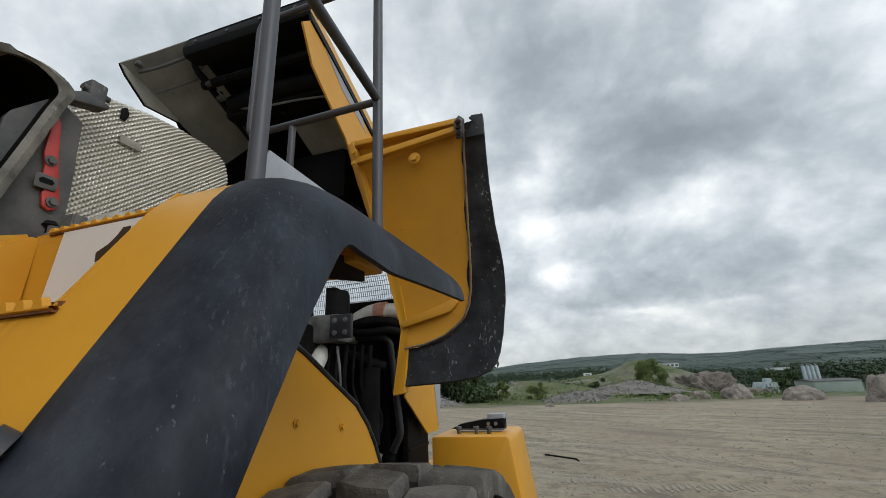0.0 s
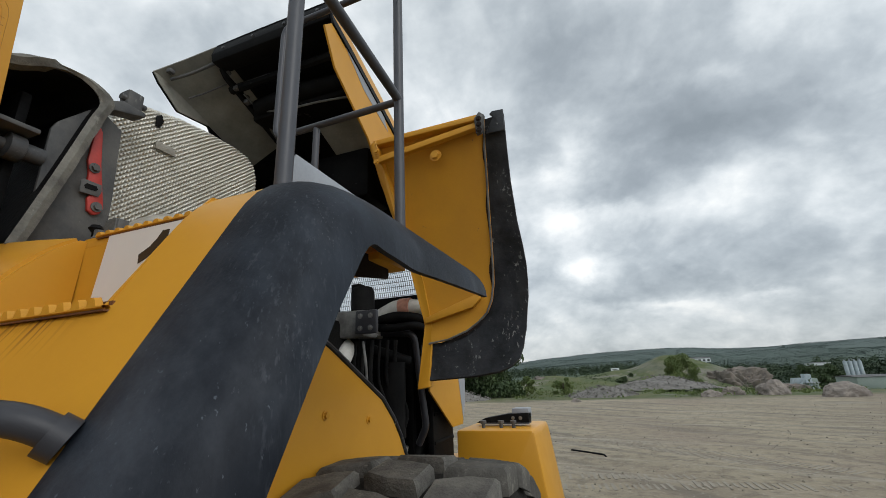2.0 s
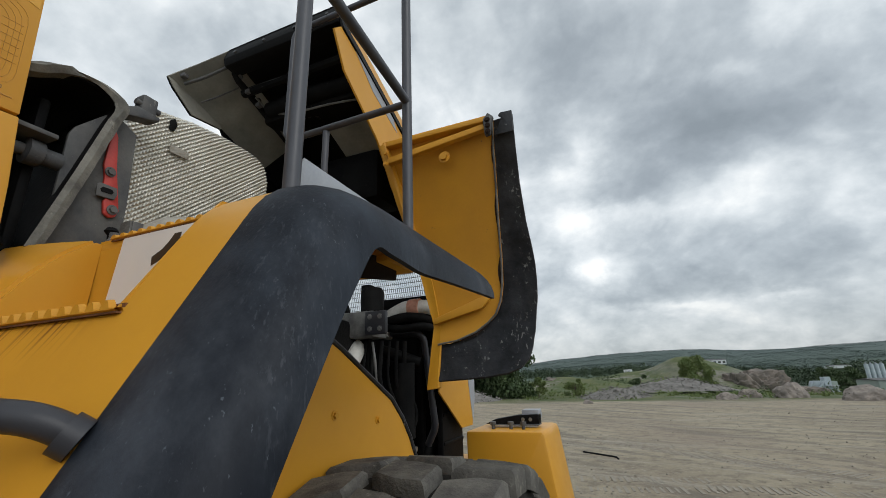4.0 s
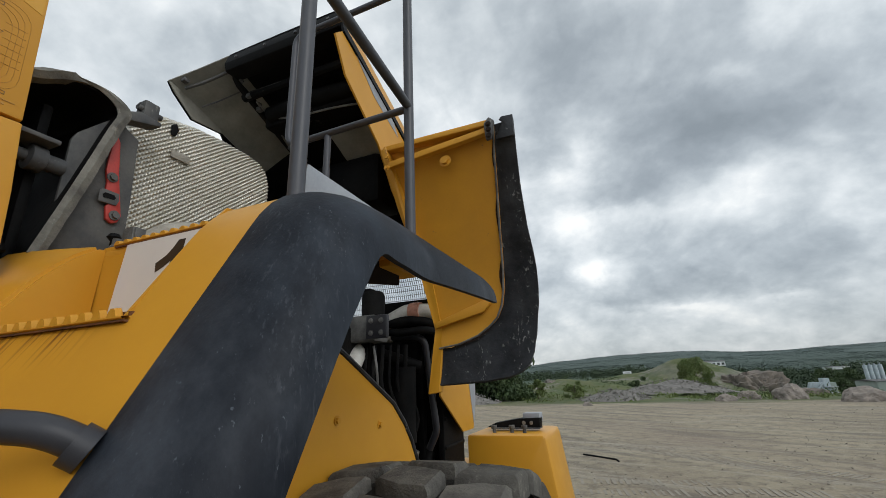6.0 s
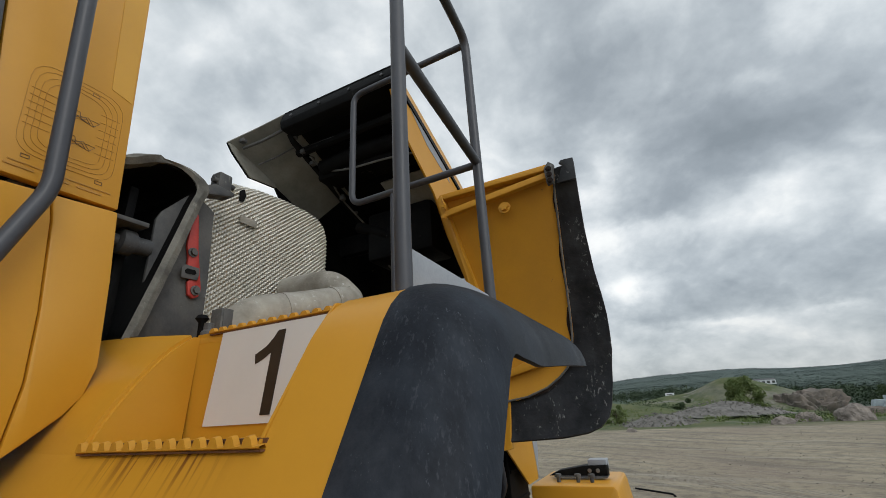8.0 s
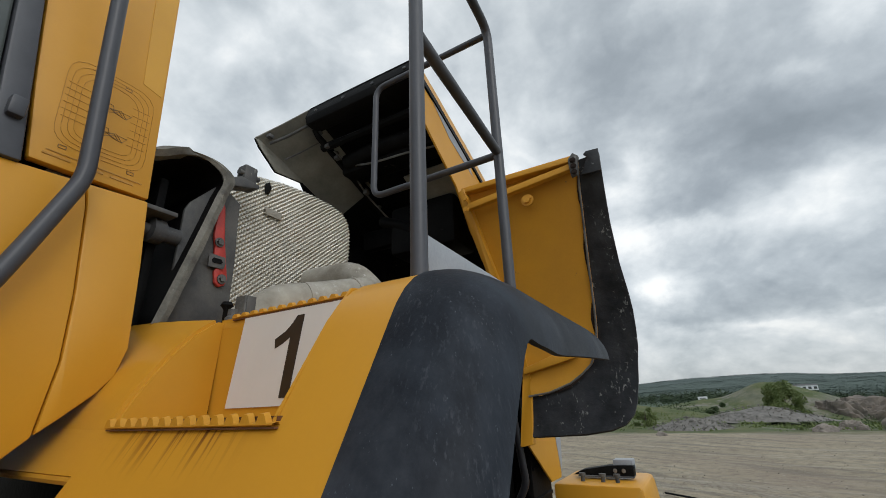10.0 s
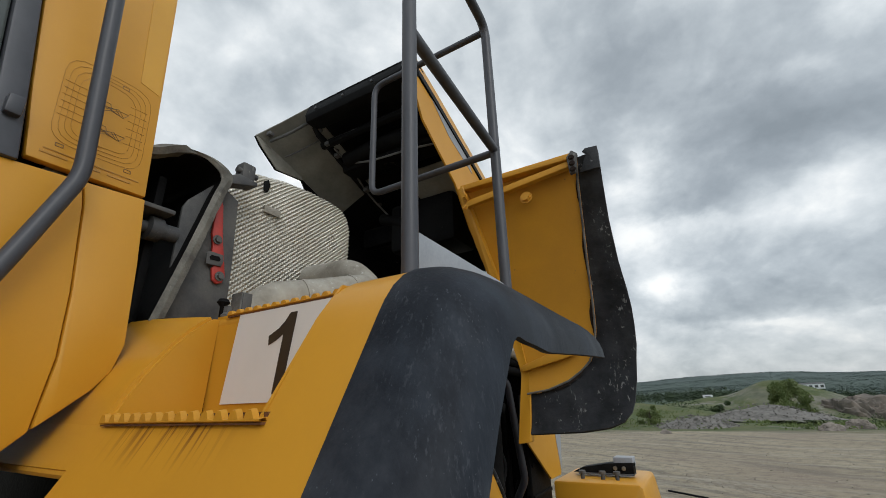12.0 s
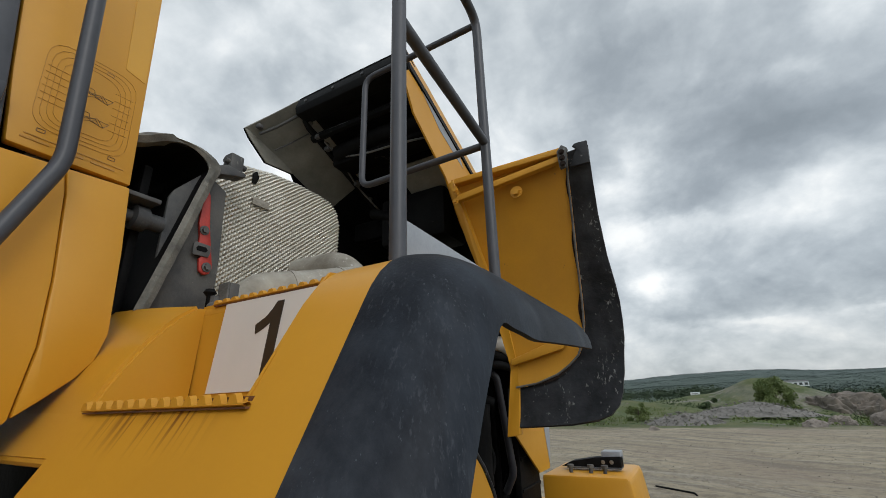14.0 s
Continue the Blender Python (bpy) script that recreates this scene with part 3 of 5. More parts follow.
xs_black = [-0.525 + 0.03 * k / 3 for k in range(4)] + [-0.495 + 0.133 * math.sin(math.pi / 2 * k / 9) for k in range(1, 10)]
mudguard = part("mudguard", sheet([[guard_point(i, x) for x in xs_black] for i in range(len(PROFILE))], 0.012), FENDER, LOADER, "scuffed black plastic mudguard over the rear wheel")
xs_yel = [-0.667, -0.635, -0.580, -0.5255]
BAND_FROM = max(i for i, p in enumerate(PROFILE) if p.y < 2.104)
part("fender_band", sheet([[guard_point(i, x) - Vector((0, 0, 0.001)) for x in xs_yel] for i in range(BAND_FROM, len(PROFILE))], 0.010), YELLOW, LOADER)
# yellow front skin under the step, flush with the band; a second foothold is cut into it lower down
low = [i for i, p in enumerate(PROFILE) if p.y < 2.104]
XS = (-1.75, -1.6, -1.45, -1.3, -1.13, -0.98, -0.82, -0.667, -0.5255)
skirt_rows = [[Vector((x, PROFILE[i].x + 0.04 * max(0.0, -x - 1.15), PROFILE[i].y - 0.001)) for x in XS] for i in low]
lastp = PROFILE[low[-1]]
cut = max(k for k, r in enumerate(skirt_rows) if r[0].z < 2.033) + 1
f = (2.034 - skirt_rows[cut - 1][0].z) / (skirt_rows[cut][0].z - skirt_rows[cut - 1][0].z)
skirt_rows.insert(cut, [a.lerp(b, f) for a, b in zip(skirt_rows[cut - 1], skirt_rows[cut])])
part("skirt_head", sheet([[Vector((x, lastp.x + (z - lastp.y) * 0.567 + 0.04 * max(0.0, -x - 1.15), z - 0.001)) for x in XS[:-1]] for z in (lastp.y, 2.113)], 0.01), YELLOW_RUN, LOADER)
skirt = part("step_skirt", sheet([r[:] for r in skirt_rows[cut:]], 0.01), YELLOW_RUN, LOADER)
part("lower_skirt", sheet([[v for v in r if v.x > -1.14] for r in skirt_rows[:cut + 1]], 0.01), YELLOW, LOADER)
part("foothold_back", sheet([[v + Vector((0, 0.24, 0)) for v in r if v.x < -1.10] for r in skirt_rows[:cut + 2]], 0.01), YELLOW_DIRTY, LOADER)
part("foothold_lip", tube([v + Vector((0, -0.002, -0.004)) for v in skirt_rows[cut] if v.x < -1.10], 0.009, 0, 8), YELLOW_DIRTY, LOADER)
part("foothold_roof", sheet([[v + Vector((0, d, 0.003)) for v in skirt_rows[cut] if v.x < -1.10] for d in (0.0, 0.12, 0.245)], 0.006), YELLOW_DIRTY, LOADER)
part("foothold_cheek", sheet([[r[4] + Vector((0.0, d, 0)) for d in (0.0, 0.12, 0.24)] for r in skirt_rows[:cut + 1]], 0.008), YELLOW, LOADER)

def tread(name, x0, x1, y0, y1, z, teeth, parent, up):
    """A punched step plate: scalloped front lip, raised buttons and a rusty lower edge."""
    top, k = [], (x1 - x0) / teeth
    for i in range(teeth):
        a = x0 + i * k
        top += [(a, 0.0), (a + k * 0.10, up * 0.7), (a + k * 0.20, up), (a + k * 0.42, up), (a + k * 0.52, up * 0.7), (a + k * 0.62, 0.0)]
    top.append((x1, 0.0))
    bm = bmesh.new()
    rows = [[bm.verts.new((x, y, z + h * f + dz)) for x, h in top] for y, f, dz in ((y0 + 0.004, 0.0, -0.004), (y0, 0.0, -0.002), (y0, 1.0, 0.0), (y0 + 0.010, 1.0, 0.002), (y0 + 0.014, 0.0, -0.004), (y0 + 0.032, 0.0, -0.004), (y0 + 0.036, 0.0, 0.0), (y1, 0.0, 0.0))]
    for a, c in zip(rows, rows[1:]):
        for i in range(len(top) - 1):
            bm.faces.new((a[i], a[i + 1], c[i + 1], c[i]))
    ob = part(name, bm, YELLOW_DIRTY, parent, "rusty sawtooth-edged yellow step plate", 30)
    for row in range(3):
        for i in range(teeth):
            c = (x0 + (i + 0.5 + 0.5 * (row % 2)) * k, y0 + 0.05 + row * 0.045, z)
            if c[0] < x1 - 0.02 and c[1] < y1 - 0.01:
                part("tread_button", tube([c, (c[0], c[1], z + 0.006)], 0.009, 0, 8, None, [0.010, 0.006]), YELLOW_DIRTY, ob)
    part("worn_edge", box((x0, y0 + 0.003, z - 0.0075), (x1, y0 + 0.03, z - 0.0045)), RUST, ob)
    # added strip: its dark rust colour stands for the shadow between the teeth
    part("rusty_gutter", box((x0 + 0.003, y0 + 0.016, z - 0.004), (x1 - 0.003, y0 + 0.03, z + up * 0.75)), RUST, ob, "rust-brown strip standing in for rusty, shadowed holes behind the teeth")
    return ob


step = tread("step", -1.122, -0.656, 0.367, 0.580, 2.118, 13, LOADER, 0.013)
tread("deck_edge", -1.10, -0.68, 0.582, 0.70, 2.358, 13, LOADER, 0.008)
part("riser", sheet([[(x, y, z) for x in (-1.15, -0.98, -0.82, -0.669)] for y, z in ((0.5950, 2.115), (0.5965, 2.24), (0.5985, 2.358))], 0.008), YELLOW, LOADER)
part("recess_wall", prism([(-0.6675, 0.374, 2.112), (-0.6675, 0.588, 2.112), (-0.6675, 0.592, 2.36), (-0.6675, 0.532, 2.352), (-0.6675, 0.476, 2.28)], (-0.006, 0, 0)), YELLOW, LOADER)
# curved wall between the step and the cab
CREASE = [(-1.138, 0.3860, 2.110), (-1.142, 0.415, 2.172), (-1.145, 0.470, 2.254), (-1.147, 0.528, 2.318), (-1.15, 0.575, 2.350)]
CREASE = resample(rounded(CREASE, 0.03, 3), 12)
part("side_panel", sheet([[e.lerp(Vector((-1.15, lerp(0.580, 0.590, k / 11), lerp(2.118, 2.352, k / 11))), s) for s in (0, 0.33, 0.66, 1)] for k, e in enumerate(CREASE)], 0.008), YELLOW, LOADER)
rows = []
for k, e in enumerate(CREASE):
    t = k / 11
    f = Vector((-1.75, 0.4095, 2.108)).lerp(Vector((-1.75, 0.53, 2.375)), t)
    rows.append([f.lerp(e, s) + Vector((0, 0.0, 0.012 * math.sin(math.pi * s) * t)) for s in (0, 0.2, 0.4, 0.6, 0.8, 0.94, 1)])
part("shoulder_panel", sheet(rows, 0.008), YELLOW, LOADER)
part("deck", box((-2.6, 0.59, 2.33), (-0.695, 1.0, 2.352), 0.004), YELLOW_DIRTY, LOADER)
part("deck", box((-1.0, 1.0, 2.33), (-0.565, 1.17, 2.352), 0.004), YELLOW_DIRTY, LOADER)
# white number plate with its digit
plate = part("number_plate", prism([(-1.082, 0.5850, 2.146), (-0.676, 0.5850, 2.146), (-0.676, 0.5860, 2.350), (-1.050, 0.5860, 2.350)], (0, -0.002, 0)), WHITE, LOADER, "white vinyl sheet with black numeral")
FIGURE = [(-0.847, 2.334), (-0.868, 2.334), (-0.882, 2.318), (-0.902, 2.302), (-0.934, 2.288), (-0.932, 2.267), (-0.908, 2.276), (-0.886, 2.288), (-0.905, 2.162), (-0.876, 2.162)]
part("numeral", prism([(x, 0.5825 + 0.001 * (z - 2.146) / 0.203, z) for x, z in FIGURE], (0, -0.001, 0)), DIGIT, plate, "black printed figure one", 0)

# added plate: its dark colour stands for shade deep inside the mudguard
part("guard_liner", prism([(-0.60, 0.62, 2.30), (-0.60, 1.12, 2.365), (-0.60, 1.12, 2.30), (-0.60, 0.90, 2.265), (-0.60, 0.70, 2.235), (-0.60, 0.60, 2.20)], (-0.01, 0, 0)), SHADE_GRIME, LOADER, "added dark brown plate for the shaded inside of the mudguard")

# handrail over the mudguard: posts, rails and loop
rail = part("guard_rail", tube([(-0.553, 0.592, 2.36), (-0.553, 0.592, 3.555), (-0.583, 1.17, 3.555), (-0.583, 1.17, 2.42)], 0.0178, 0.07), GREY_TUBE, LOADER, "dark grey painted tubular guard rail")
part("middle_rail", tube([(-0.553, 0.600, 2.985), (-0.583, 1.165, 2.975)], 0.0165), GREY_TUBE, rail)
part("end_loop", tube([(-0.59, 1.172, 3.535), (-1.145, 1.172, 3.52), (-1.145, 1.172, 2.962), (-0.59, 1.172, 2.970)], 0.0135, 0.055), GREY_TUBE, rail)
part("short_post", tube([(-0.945, 1.176, 2.965), (-0.945, 1.176, 2.34)], 0.0135), GREY_TUBE, rail)
part("toe_board", prism([(-0.566, 0.60, 2.365), (-0.566, 1.165, 2.375), (-0.566, 1.165, 2.455), (-0.566, 1.10, 2.470), (-0.566, 0.64, 2.478)], (-0.006, 0, 0), 0.002), GREY_PLATE, rail)
# grab handle low on the skirt
grab = part("grab_handle", tube([(-0.536, 0.290, 1.954), (-0.560, 0.258, 1.976), (-0.61, 0.222, 1.984), (-0.745, 0.155, 1.966), (-1.045, 0.075, 1.911)], 0.0175, 0.05), DARK_TUBE, LOADER)
part("flange", tube([(-0.531, 0.287, 1.951), (-0.540, 0.274, 1.961)], 0.0235, 0, 24), DARK_TUBE, grab)

# inner wheel arch with its rubber edge
ARCH = [(0.9, 1.1), (0.9, 2.28), (1.20, 2.22), (1.404, 2.129), (1.57, 2.044), (1.80, 1.925), (1.91, 1.83), (1.985, 1.74), (2.06, 1.62), (2.13, 1.45), (2.18, 1.1)]
arch = part("wheel_arch", prism([(-1.0, y, z) for y, z in ARCH], (-0.012, 0, 0)), YELLOW, LOADER)
part("edge_trim", tube([(-1.0, y, z) for y, z in ARCH[2:]], 0.011, 0.0, 8), RUBBER, arch, "black rubber edge trim")
for y, z in ((1.375, 1.886), (1.682, 1.843)):
    part("bolt", bolt((-0.999, y, z), (1, 0, 0), 0.012), YELLOW_DIRTY, arch)

# rear wheel
WC = Vector((-0.665, 1.42, 0.862))


def spin(profile, centre, n=64):
    """Turns a profile of (x, radius) about the wheel's axle."""
    bm = bmesh.new()
    rings = [[bm.verts.new(centre + Vector((x, r * math.sin(a), r * math.cos(a)))) for x, r in profile] for a in (2 * math.pi * k / n for k in range(n))]
    for i in range(n):
        a, b = rings[i], rings[(i + 1) % n]
        for j in range(len(profile) - 1):
            bm.faces.new((a[j], a[j + 1], b[j + 1], b[j]))
    return bm


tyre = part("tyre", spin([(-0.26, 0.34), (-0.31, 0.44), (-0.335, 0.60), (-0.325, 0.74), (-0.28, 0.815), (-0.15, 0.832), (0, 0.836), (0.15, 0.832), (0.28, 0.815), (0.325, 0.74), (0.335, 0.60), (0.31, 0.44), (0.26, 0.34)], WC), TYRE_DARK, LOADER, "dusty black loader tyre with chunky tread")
part("rim", spin([(0.24, 0.345), (0.26, 0.33), (0.20, 0.31), (0.08, 0.28), (0.06, 0.12), (0.12, 0.11), (0.12, 0.001)], WC, 40), YELLOW_DIRTY, tyre, "yellow steel wheel rim")


def lug(ang, x0, x1, half, skew, r0, r1):
    """One tread block: six-sided, worn round at its edges."""
    bm = bmesh.new()
    ins = 0.016
    outline = [(x0, -half), (x0 * 0.5 + x1 * 0.5, -half * 1.12), (x1, -half * 0.82), (x1, half), (x0 * 0.45 + x1 * 0.55, half * 1.1), (x0, half * 0.85)]
    cx = (x0 + x1) / 2
    rings = []
    for r, k in ((r0, 1.0), (r1 - 0.012, 0.97), (r1, 0.86)):
        ring = []
        for x, s in outline:
            x2 = cx + (x - cx) * k
            a = ang + (s * k + skew * (x2 - cx)) / 0.86
            rr = r - 0.10 * max(0.0, abs(x2) - 0.16) ** 1.5 * 2
            ring.append(bm.verts.new(WC + Vector((x2, rr * math.sin(a), rr * math.cos(a)))))
        rings.append(ring)
    for a, b in zip(rings, rings[1:]):
        for k in range(6):
            bm.faces.new((a[k], a[(k + 1) % 6], b[(k + 1) % 6], b[k]))
    bm.faces.new(rings[-1])
    return bm


for k in range(24):
    a = 2 * math.pi * k / 24
    part("tread_block", lug(a, -0.325, -0.135, 0.080, 0.25, 0.80, 0.876), TYRE, tyre)
    part("tread_block", lug(a + 0.131, -0.102, 0.102, 0.078, -0.3, 0.82, 0.882), TYRE, tyre)
    part("tread_block", lug(a + 0.02, 0.135, 0.325, 0.080, 0.25, 0.80, 0.876), TYRE, tyre)

# cab: side skin in an upper and two lower panels, door edge, grab rail
def cab_x(z):
    return along([(2.0, -1.30), (2.3, -1.305), (2.69, -1.345), (3.6, -1.465)], z)


cab = part("cab", prism([(-1.36, -1.2, 1.75), (-1.36, 0.20, 2.05), (-1.36, 0.40, 2.3), (-1.40, 0.42, 2.7), (-1.52, 0.42, 3.6), (-1.52, -1.2, 3.6)], (-1.0, 0, 0), 0.01), BLACK, LOADER, "operator cab with yellow pillars and dark glass")


def skin(name, outline, parent, mat, inset=0.0, thick=0.03, bevel=0.006):
    return part(name, prism([(cab_x(z) - inset, y, z) for y, z in outline], (-thick, 0, 0), bevel), mat, parent)


part("cab_base", prism([(-1.335, -1.2, 1.15), (-1.335, 0.22, 1.15), (-1.335, 0.285, 1.95), (-1.335, 0.30, 2.085), (-1.335, 0.18, 1.985), (-1.335, -1.2, 1.72)], (-1.0, 0, 0), 0.01), BLACK, cab, "dark lower cab structure")
skin("upper_panel", [(0.19, 2.699), (0.449, 2.699), (0.449, 3.62), (0.10, 3.62), (0.135, 3.2), (0.165, 2.9)], cab, YELLOW, 0.002)
skin("rear_lower_panel", [(0.325, 2.105), (0.36, 2.135), (0.415, 2.185), (0.445, 2.225), (0.462, 2.29), (0.458, 2.5), (0.449, 2.692), (0.307, 2.684), (0.318, 2.62), (0.334, 2.40), (0.338, 2.25)], cab, YELLOW)
skin("front_lower_panel", [(-1.2, 1.7), (0.20, 1.98), (0.322, 2.102), (0.3355, 2.25), (0.3315, 2.40), (0.3155, 2.62), (0.3045, 2.684), (0.10, 2.672), (-1.2, 2.66)], cab, YELLOW)
skin("door_seal", [(0.125, 2.675), (0.18, 2.675), (0.158, 2.9), (0.128, 3.2), (0.092, 3.62), (0.04, 3.62), (0.08, 3.2), (0.105, 2.9)], cab, GREY_TUBE, -0.012, 0.05)
skin("door_glass", [(-1.2, 2.67), (0.122, 2.675), (0.103, 2.9), (0.078, 3.2), (0.038, 3.62), (-1.2, 3.62)], cab, GLASS_DARK, 0.004)
part("hinge", box((-1.36, 0.128, 2.775), (-1.325, 0.160, 2.825), 0.006), GREY_TUBE, cab)
part("grab_rail", tube([(-1.27, 0.222, 3.62), (-1.27, 0.238, 3.21), (-1.27, 0.269, 2.777), (-1.27, 0.277, 2.66), (-1.27, 0.252, 2.585), (-1.27, 0.201, 2.433), (-1.29, 0.06, 2.05)], 0.0185, 0.06), GREY_TUBE, cab, "dark grey tubular grab rail")
skin("unfaded_patch", [(0.385, 3.075), (0.440, 3.060), (0.440, 3.61), (0.372, 3.61)], cab, PATCH, -0.0004, 0.002, 0)
# faint printed service diagram on the upper panel
chart = part("service_chart", prism([(cab_x(z) - 0.0005, y, z) for y, z in ((0.215, 2.735), (0.425, 2.735), (0.425, 2.738), (0.215, 2.738))], (0.0008, 0, 0)), DECAL, cab, "faint line diagram of the machine")


def chart_line(points, width=0.0016, ink=DECAL):
    for (y0, z0), (y1, z1) in zip(points, points[1:]):
        d = Vector((y1 - y0, z1 - z0))
        n = Vector((-d.y, d.x)).normalized() * width / 2
        quad = [(y0 + n.x, z0 + n.y), (y1 + n.x, z1 + n.y), (y1 - n.x, z1 - n.y), (y0 - n.x, z0 - n.y)]
        part("printed_line", prism([(cab_x(z) - 0.0012, y, z) for y, z in quad], (0.0012, 0, 0)), ink, chart, "", 0)


for k in range(4):
    g = k * 0.012
    ring = [(0.32, 2.762 + g), (0.422 - g, 2.765 + g), (0.425 - g, 3.045 - g), (0.215 + g, 3.045 - g), (0.218 + g, 2.765 + g), (0.32, 2.762 + g)]
    chart_line(rounded(ring, 0.06, 4), 0.0006)
for k in range(6):
    chart_line([(0.222, 2.845 + k * 0.022), (0.275, 2.845 + k * 0.022)], 0.0007)
    chart_line([(0.372, 2.84 + k * 0.026), (0.418, 2.842 + k * 0.026)], 0.0007)
for y, z in ((0.235, 2.752), (0.385, 2.752), (0.345, 3.02)):
    chart_line([(y, z), (y + 0.016, z), (y + 0.016, z + 0.009), (y, z + 0.009), (y, z)], 0.0014, PRINT)
for z in (2.845, 2.925):
    chart_line([(0.285, z), (0.30, z + 0.022), (0.325, z + 0.022), (0.33, z), (0.36, z - 0.006), (0.372, z + 0.012), (0.35, z + 0.012), (0.31, z - 0.010), (0.285, z), (0.31, z + 0.006), (0.34, z + 0.012), (0.352, z - 0.004), (0.30, z + 0.014), (0.318, z + 0.002), (0.345, z + 0.016), (0.36, z - 0.004), (0.37, z + 0.008)], 0.0010, PRINT)
for k in range(3):
    part("text_bar", prism([(cab_x(z) - 0.001, y, z) for y, z in ((0.21 + k * 0.07, 2.722), (0.265 + k * 0.07, 2.722), (0.265 + k * 0.07, 2.728), (0.21 + k * 0.07, 2.728))], (0.0012, 0, 0)), DECAL, chart, "", 0)
# ---- engine bay ----
# embossed exhaust heat shield


def shield_mesh():
    """A box with a rounded lid, pressed all over with small dimples."""
    nu, nv = 470, 560
    bm = bmesh.new()
    grid = []
    for i in range(nu + 1):
        y = lerp(0.80, 1.485, i / nu)
        top = along([(0.80, 2.95), (0.815, 3.0), (0.85, 3.04), (0.92, 3.085), (1.064, 3.118), (1.226, 3.133), (1.36, 3.134), (1.43, 3.120), (1.468, 3.092), (1.485, 3.04)], y)
        col = []
        for j in range(nv + 1):
            s = lerp(0, top - 2.42 + 0.12, j / nv)
            flat = top - 2.42 - 0.05
            if s < flat:
                p = Vector((-1.555, y, 2.42 + s))
                n = Vector((1, 0, 0))
            else:
                a = min(1.0, (s - flat) / 0.08) * math.pi / 2
                run = max(0.0, s - flat - 0.08)
                p = Vector((-1.555 - 0.05 * (1 - math.cos(a)) - run, y, top - 0.05 + 0.05 * math.sin(a)))
                n = Vector((math.cos(a), 0, math.sin(a)))
            u, v = (y - 0.8) / 0.0112, s / 0.0098
            d = math.cos(math.pi * u) * math.cos(math.pi * v)
            d = d ** 0.8 if d > 0 else -0.15 * (-d) ** 0.8
            sag = -0.006 * math.sin(3.1 * (y - 0.8) / 0.685) + 0.004 * noise.noise((y * 4, s * 4, 0)) + 0.0008 * noise.noise((y * 13, s * 13, 2))
            col.append(bm.verts.new(p + n * (0.0070 * d + sag)))
        grid.append(col)
    for i in range(nu):
        for j in range(nv):
            bm.faces.new((grid[i][j], grid[i + 1][j], grid[i + 1][j + 1], grid[i][j + 1]))
    return bm


shield = part("heat_shield", shield_mesh(), FOIL, LOADER, "silvery embossed exhaust heat shield", 60)
part("shield_core", box((-2.25, 0.82, 2.36), (-1.575, 1.47, 3.02), 0.04), FOIL, shield)
part("tag", box((-1.5535, 0.967, 2.912), (-1.5470, 1.047, 2.945), 0.001), LAGGING, shield, "small metal tag")
part("lifting_slot", prism([(-1.556, 0.955, 3.005), (-1.556, 0.975, 3.008), (-1.556, 0.985, 3.04), (-1.556, 0.972, 3.066), (-1.556, 0.953, 3.05)], (0.006, 0, 0), 0.002), BLACK, shield)
# lagged exhaust pipe in front of it
pipe = part("lagged_pipe", tube([(-1.245, 0.73, 2.36), (-1.24, 0.80, 2.455), (-1.20, 0.93, 2.485), (-1.16, 1.15, 2.55), (-1.19, 1.23, 2.57), (-1.26, 1.20, 2.65), (-1.5, 1.2, 2.66)], 0.061, 0.07, 20), LAGGING, LOADER, "dusty exhaust pipe wrapped in grey lagging")
part("strap", tube([(-1.207, 0.905, 2.479), (-1.203, 0.917, 2.482)], 0.0635, 0, 20), LAGGING, pipe)
part("strap", tube([(-1.170, 1.09, 2.533), (-1.168, 1.102, 2.536)], 0.0635, 0, 20), LAGGING, pipe)
part("hose_fitting", tube([(-1.02, 1.17, 2.52), (-0.95, 1.24, 2.545), (-0.92, 1.25, 2.58)], 0.016, 0.03, 10), DUSTY_GREY, LOADER)
part("hose_nut", tube([(-0.955, 1.235, 2.54), (-0.935, 1.247, 2.557)], 0.024, 0, 6), DUSTY_GREY, LOADER)
pipe_bracket = part("pipe_bracket", box((-1.205, 0.655, 2.35), (-1.162, 0.661, 2.442), 0.002), CASTING, LOADER, "bare grey steel pipe bracket")
part("bracket_flange", box((-1.166, 0.661, 2.35), (-1.161, 0.69, 2.442), 0.002), DUSTY_GREY, pipe_bracket)
part("bracket_bolt", tube([(-1.247, 0.66, 2.35), (-1.247, 0.66, 2.412), (-1.247, 0.66, 2.424), (-1.247, 0.66, 2.434)], 0.014, 0, 12, None, [0.008, 0.008, 0.018, 0.012]), BLACK, LOADER)
for x, y in ((-1.165, 0.625),):
    part("stud", tube([(x, y, 2.35), (x, y, 2.372), (x, y, 2.378), (x, y, 2.395)], 0.015, 0, 8, None, [0.018, 0.018, 0.012, 0.012]), DUSTY_GREY, LOADER)
# black arched cowl behind the cab, with a dusty sealing strip on its rim
COWL = [(0.20, 2.60), (0.30, 2.76), (0.40, 2.845), (0.464, 2.88), (0.51, 2.912), (0.572, 2.936), (0.645, 2.935), (0.70, 2.898), (0.682, 2.82), (0.636, 2.641), (0.596, 2.494), (0.564, 2.38)]
rim_pts = [(-1.405, y, z) for y, z in COWL]
rim_pts = resample(spline(rim_pts, 6), 64)
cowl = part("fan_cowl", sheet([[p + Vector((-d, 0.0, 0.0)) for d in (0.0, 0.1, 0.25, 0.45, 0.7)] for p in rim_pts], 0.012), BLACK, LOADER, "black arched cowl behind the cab")
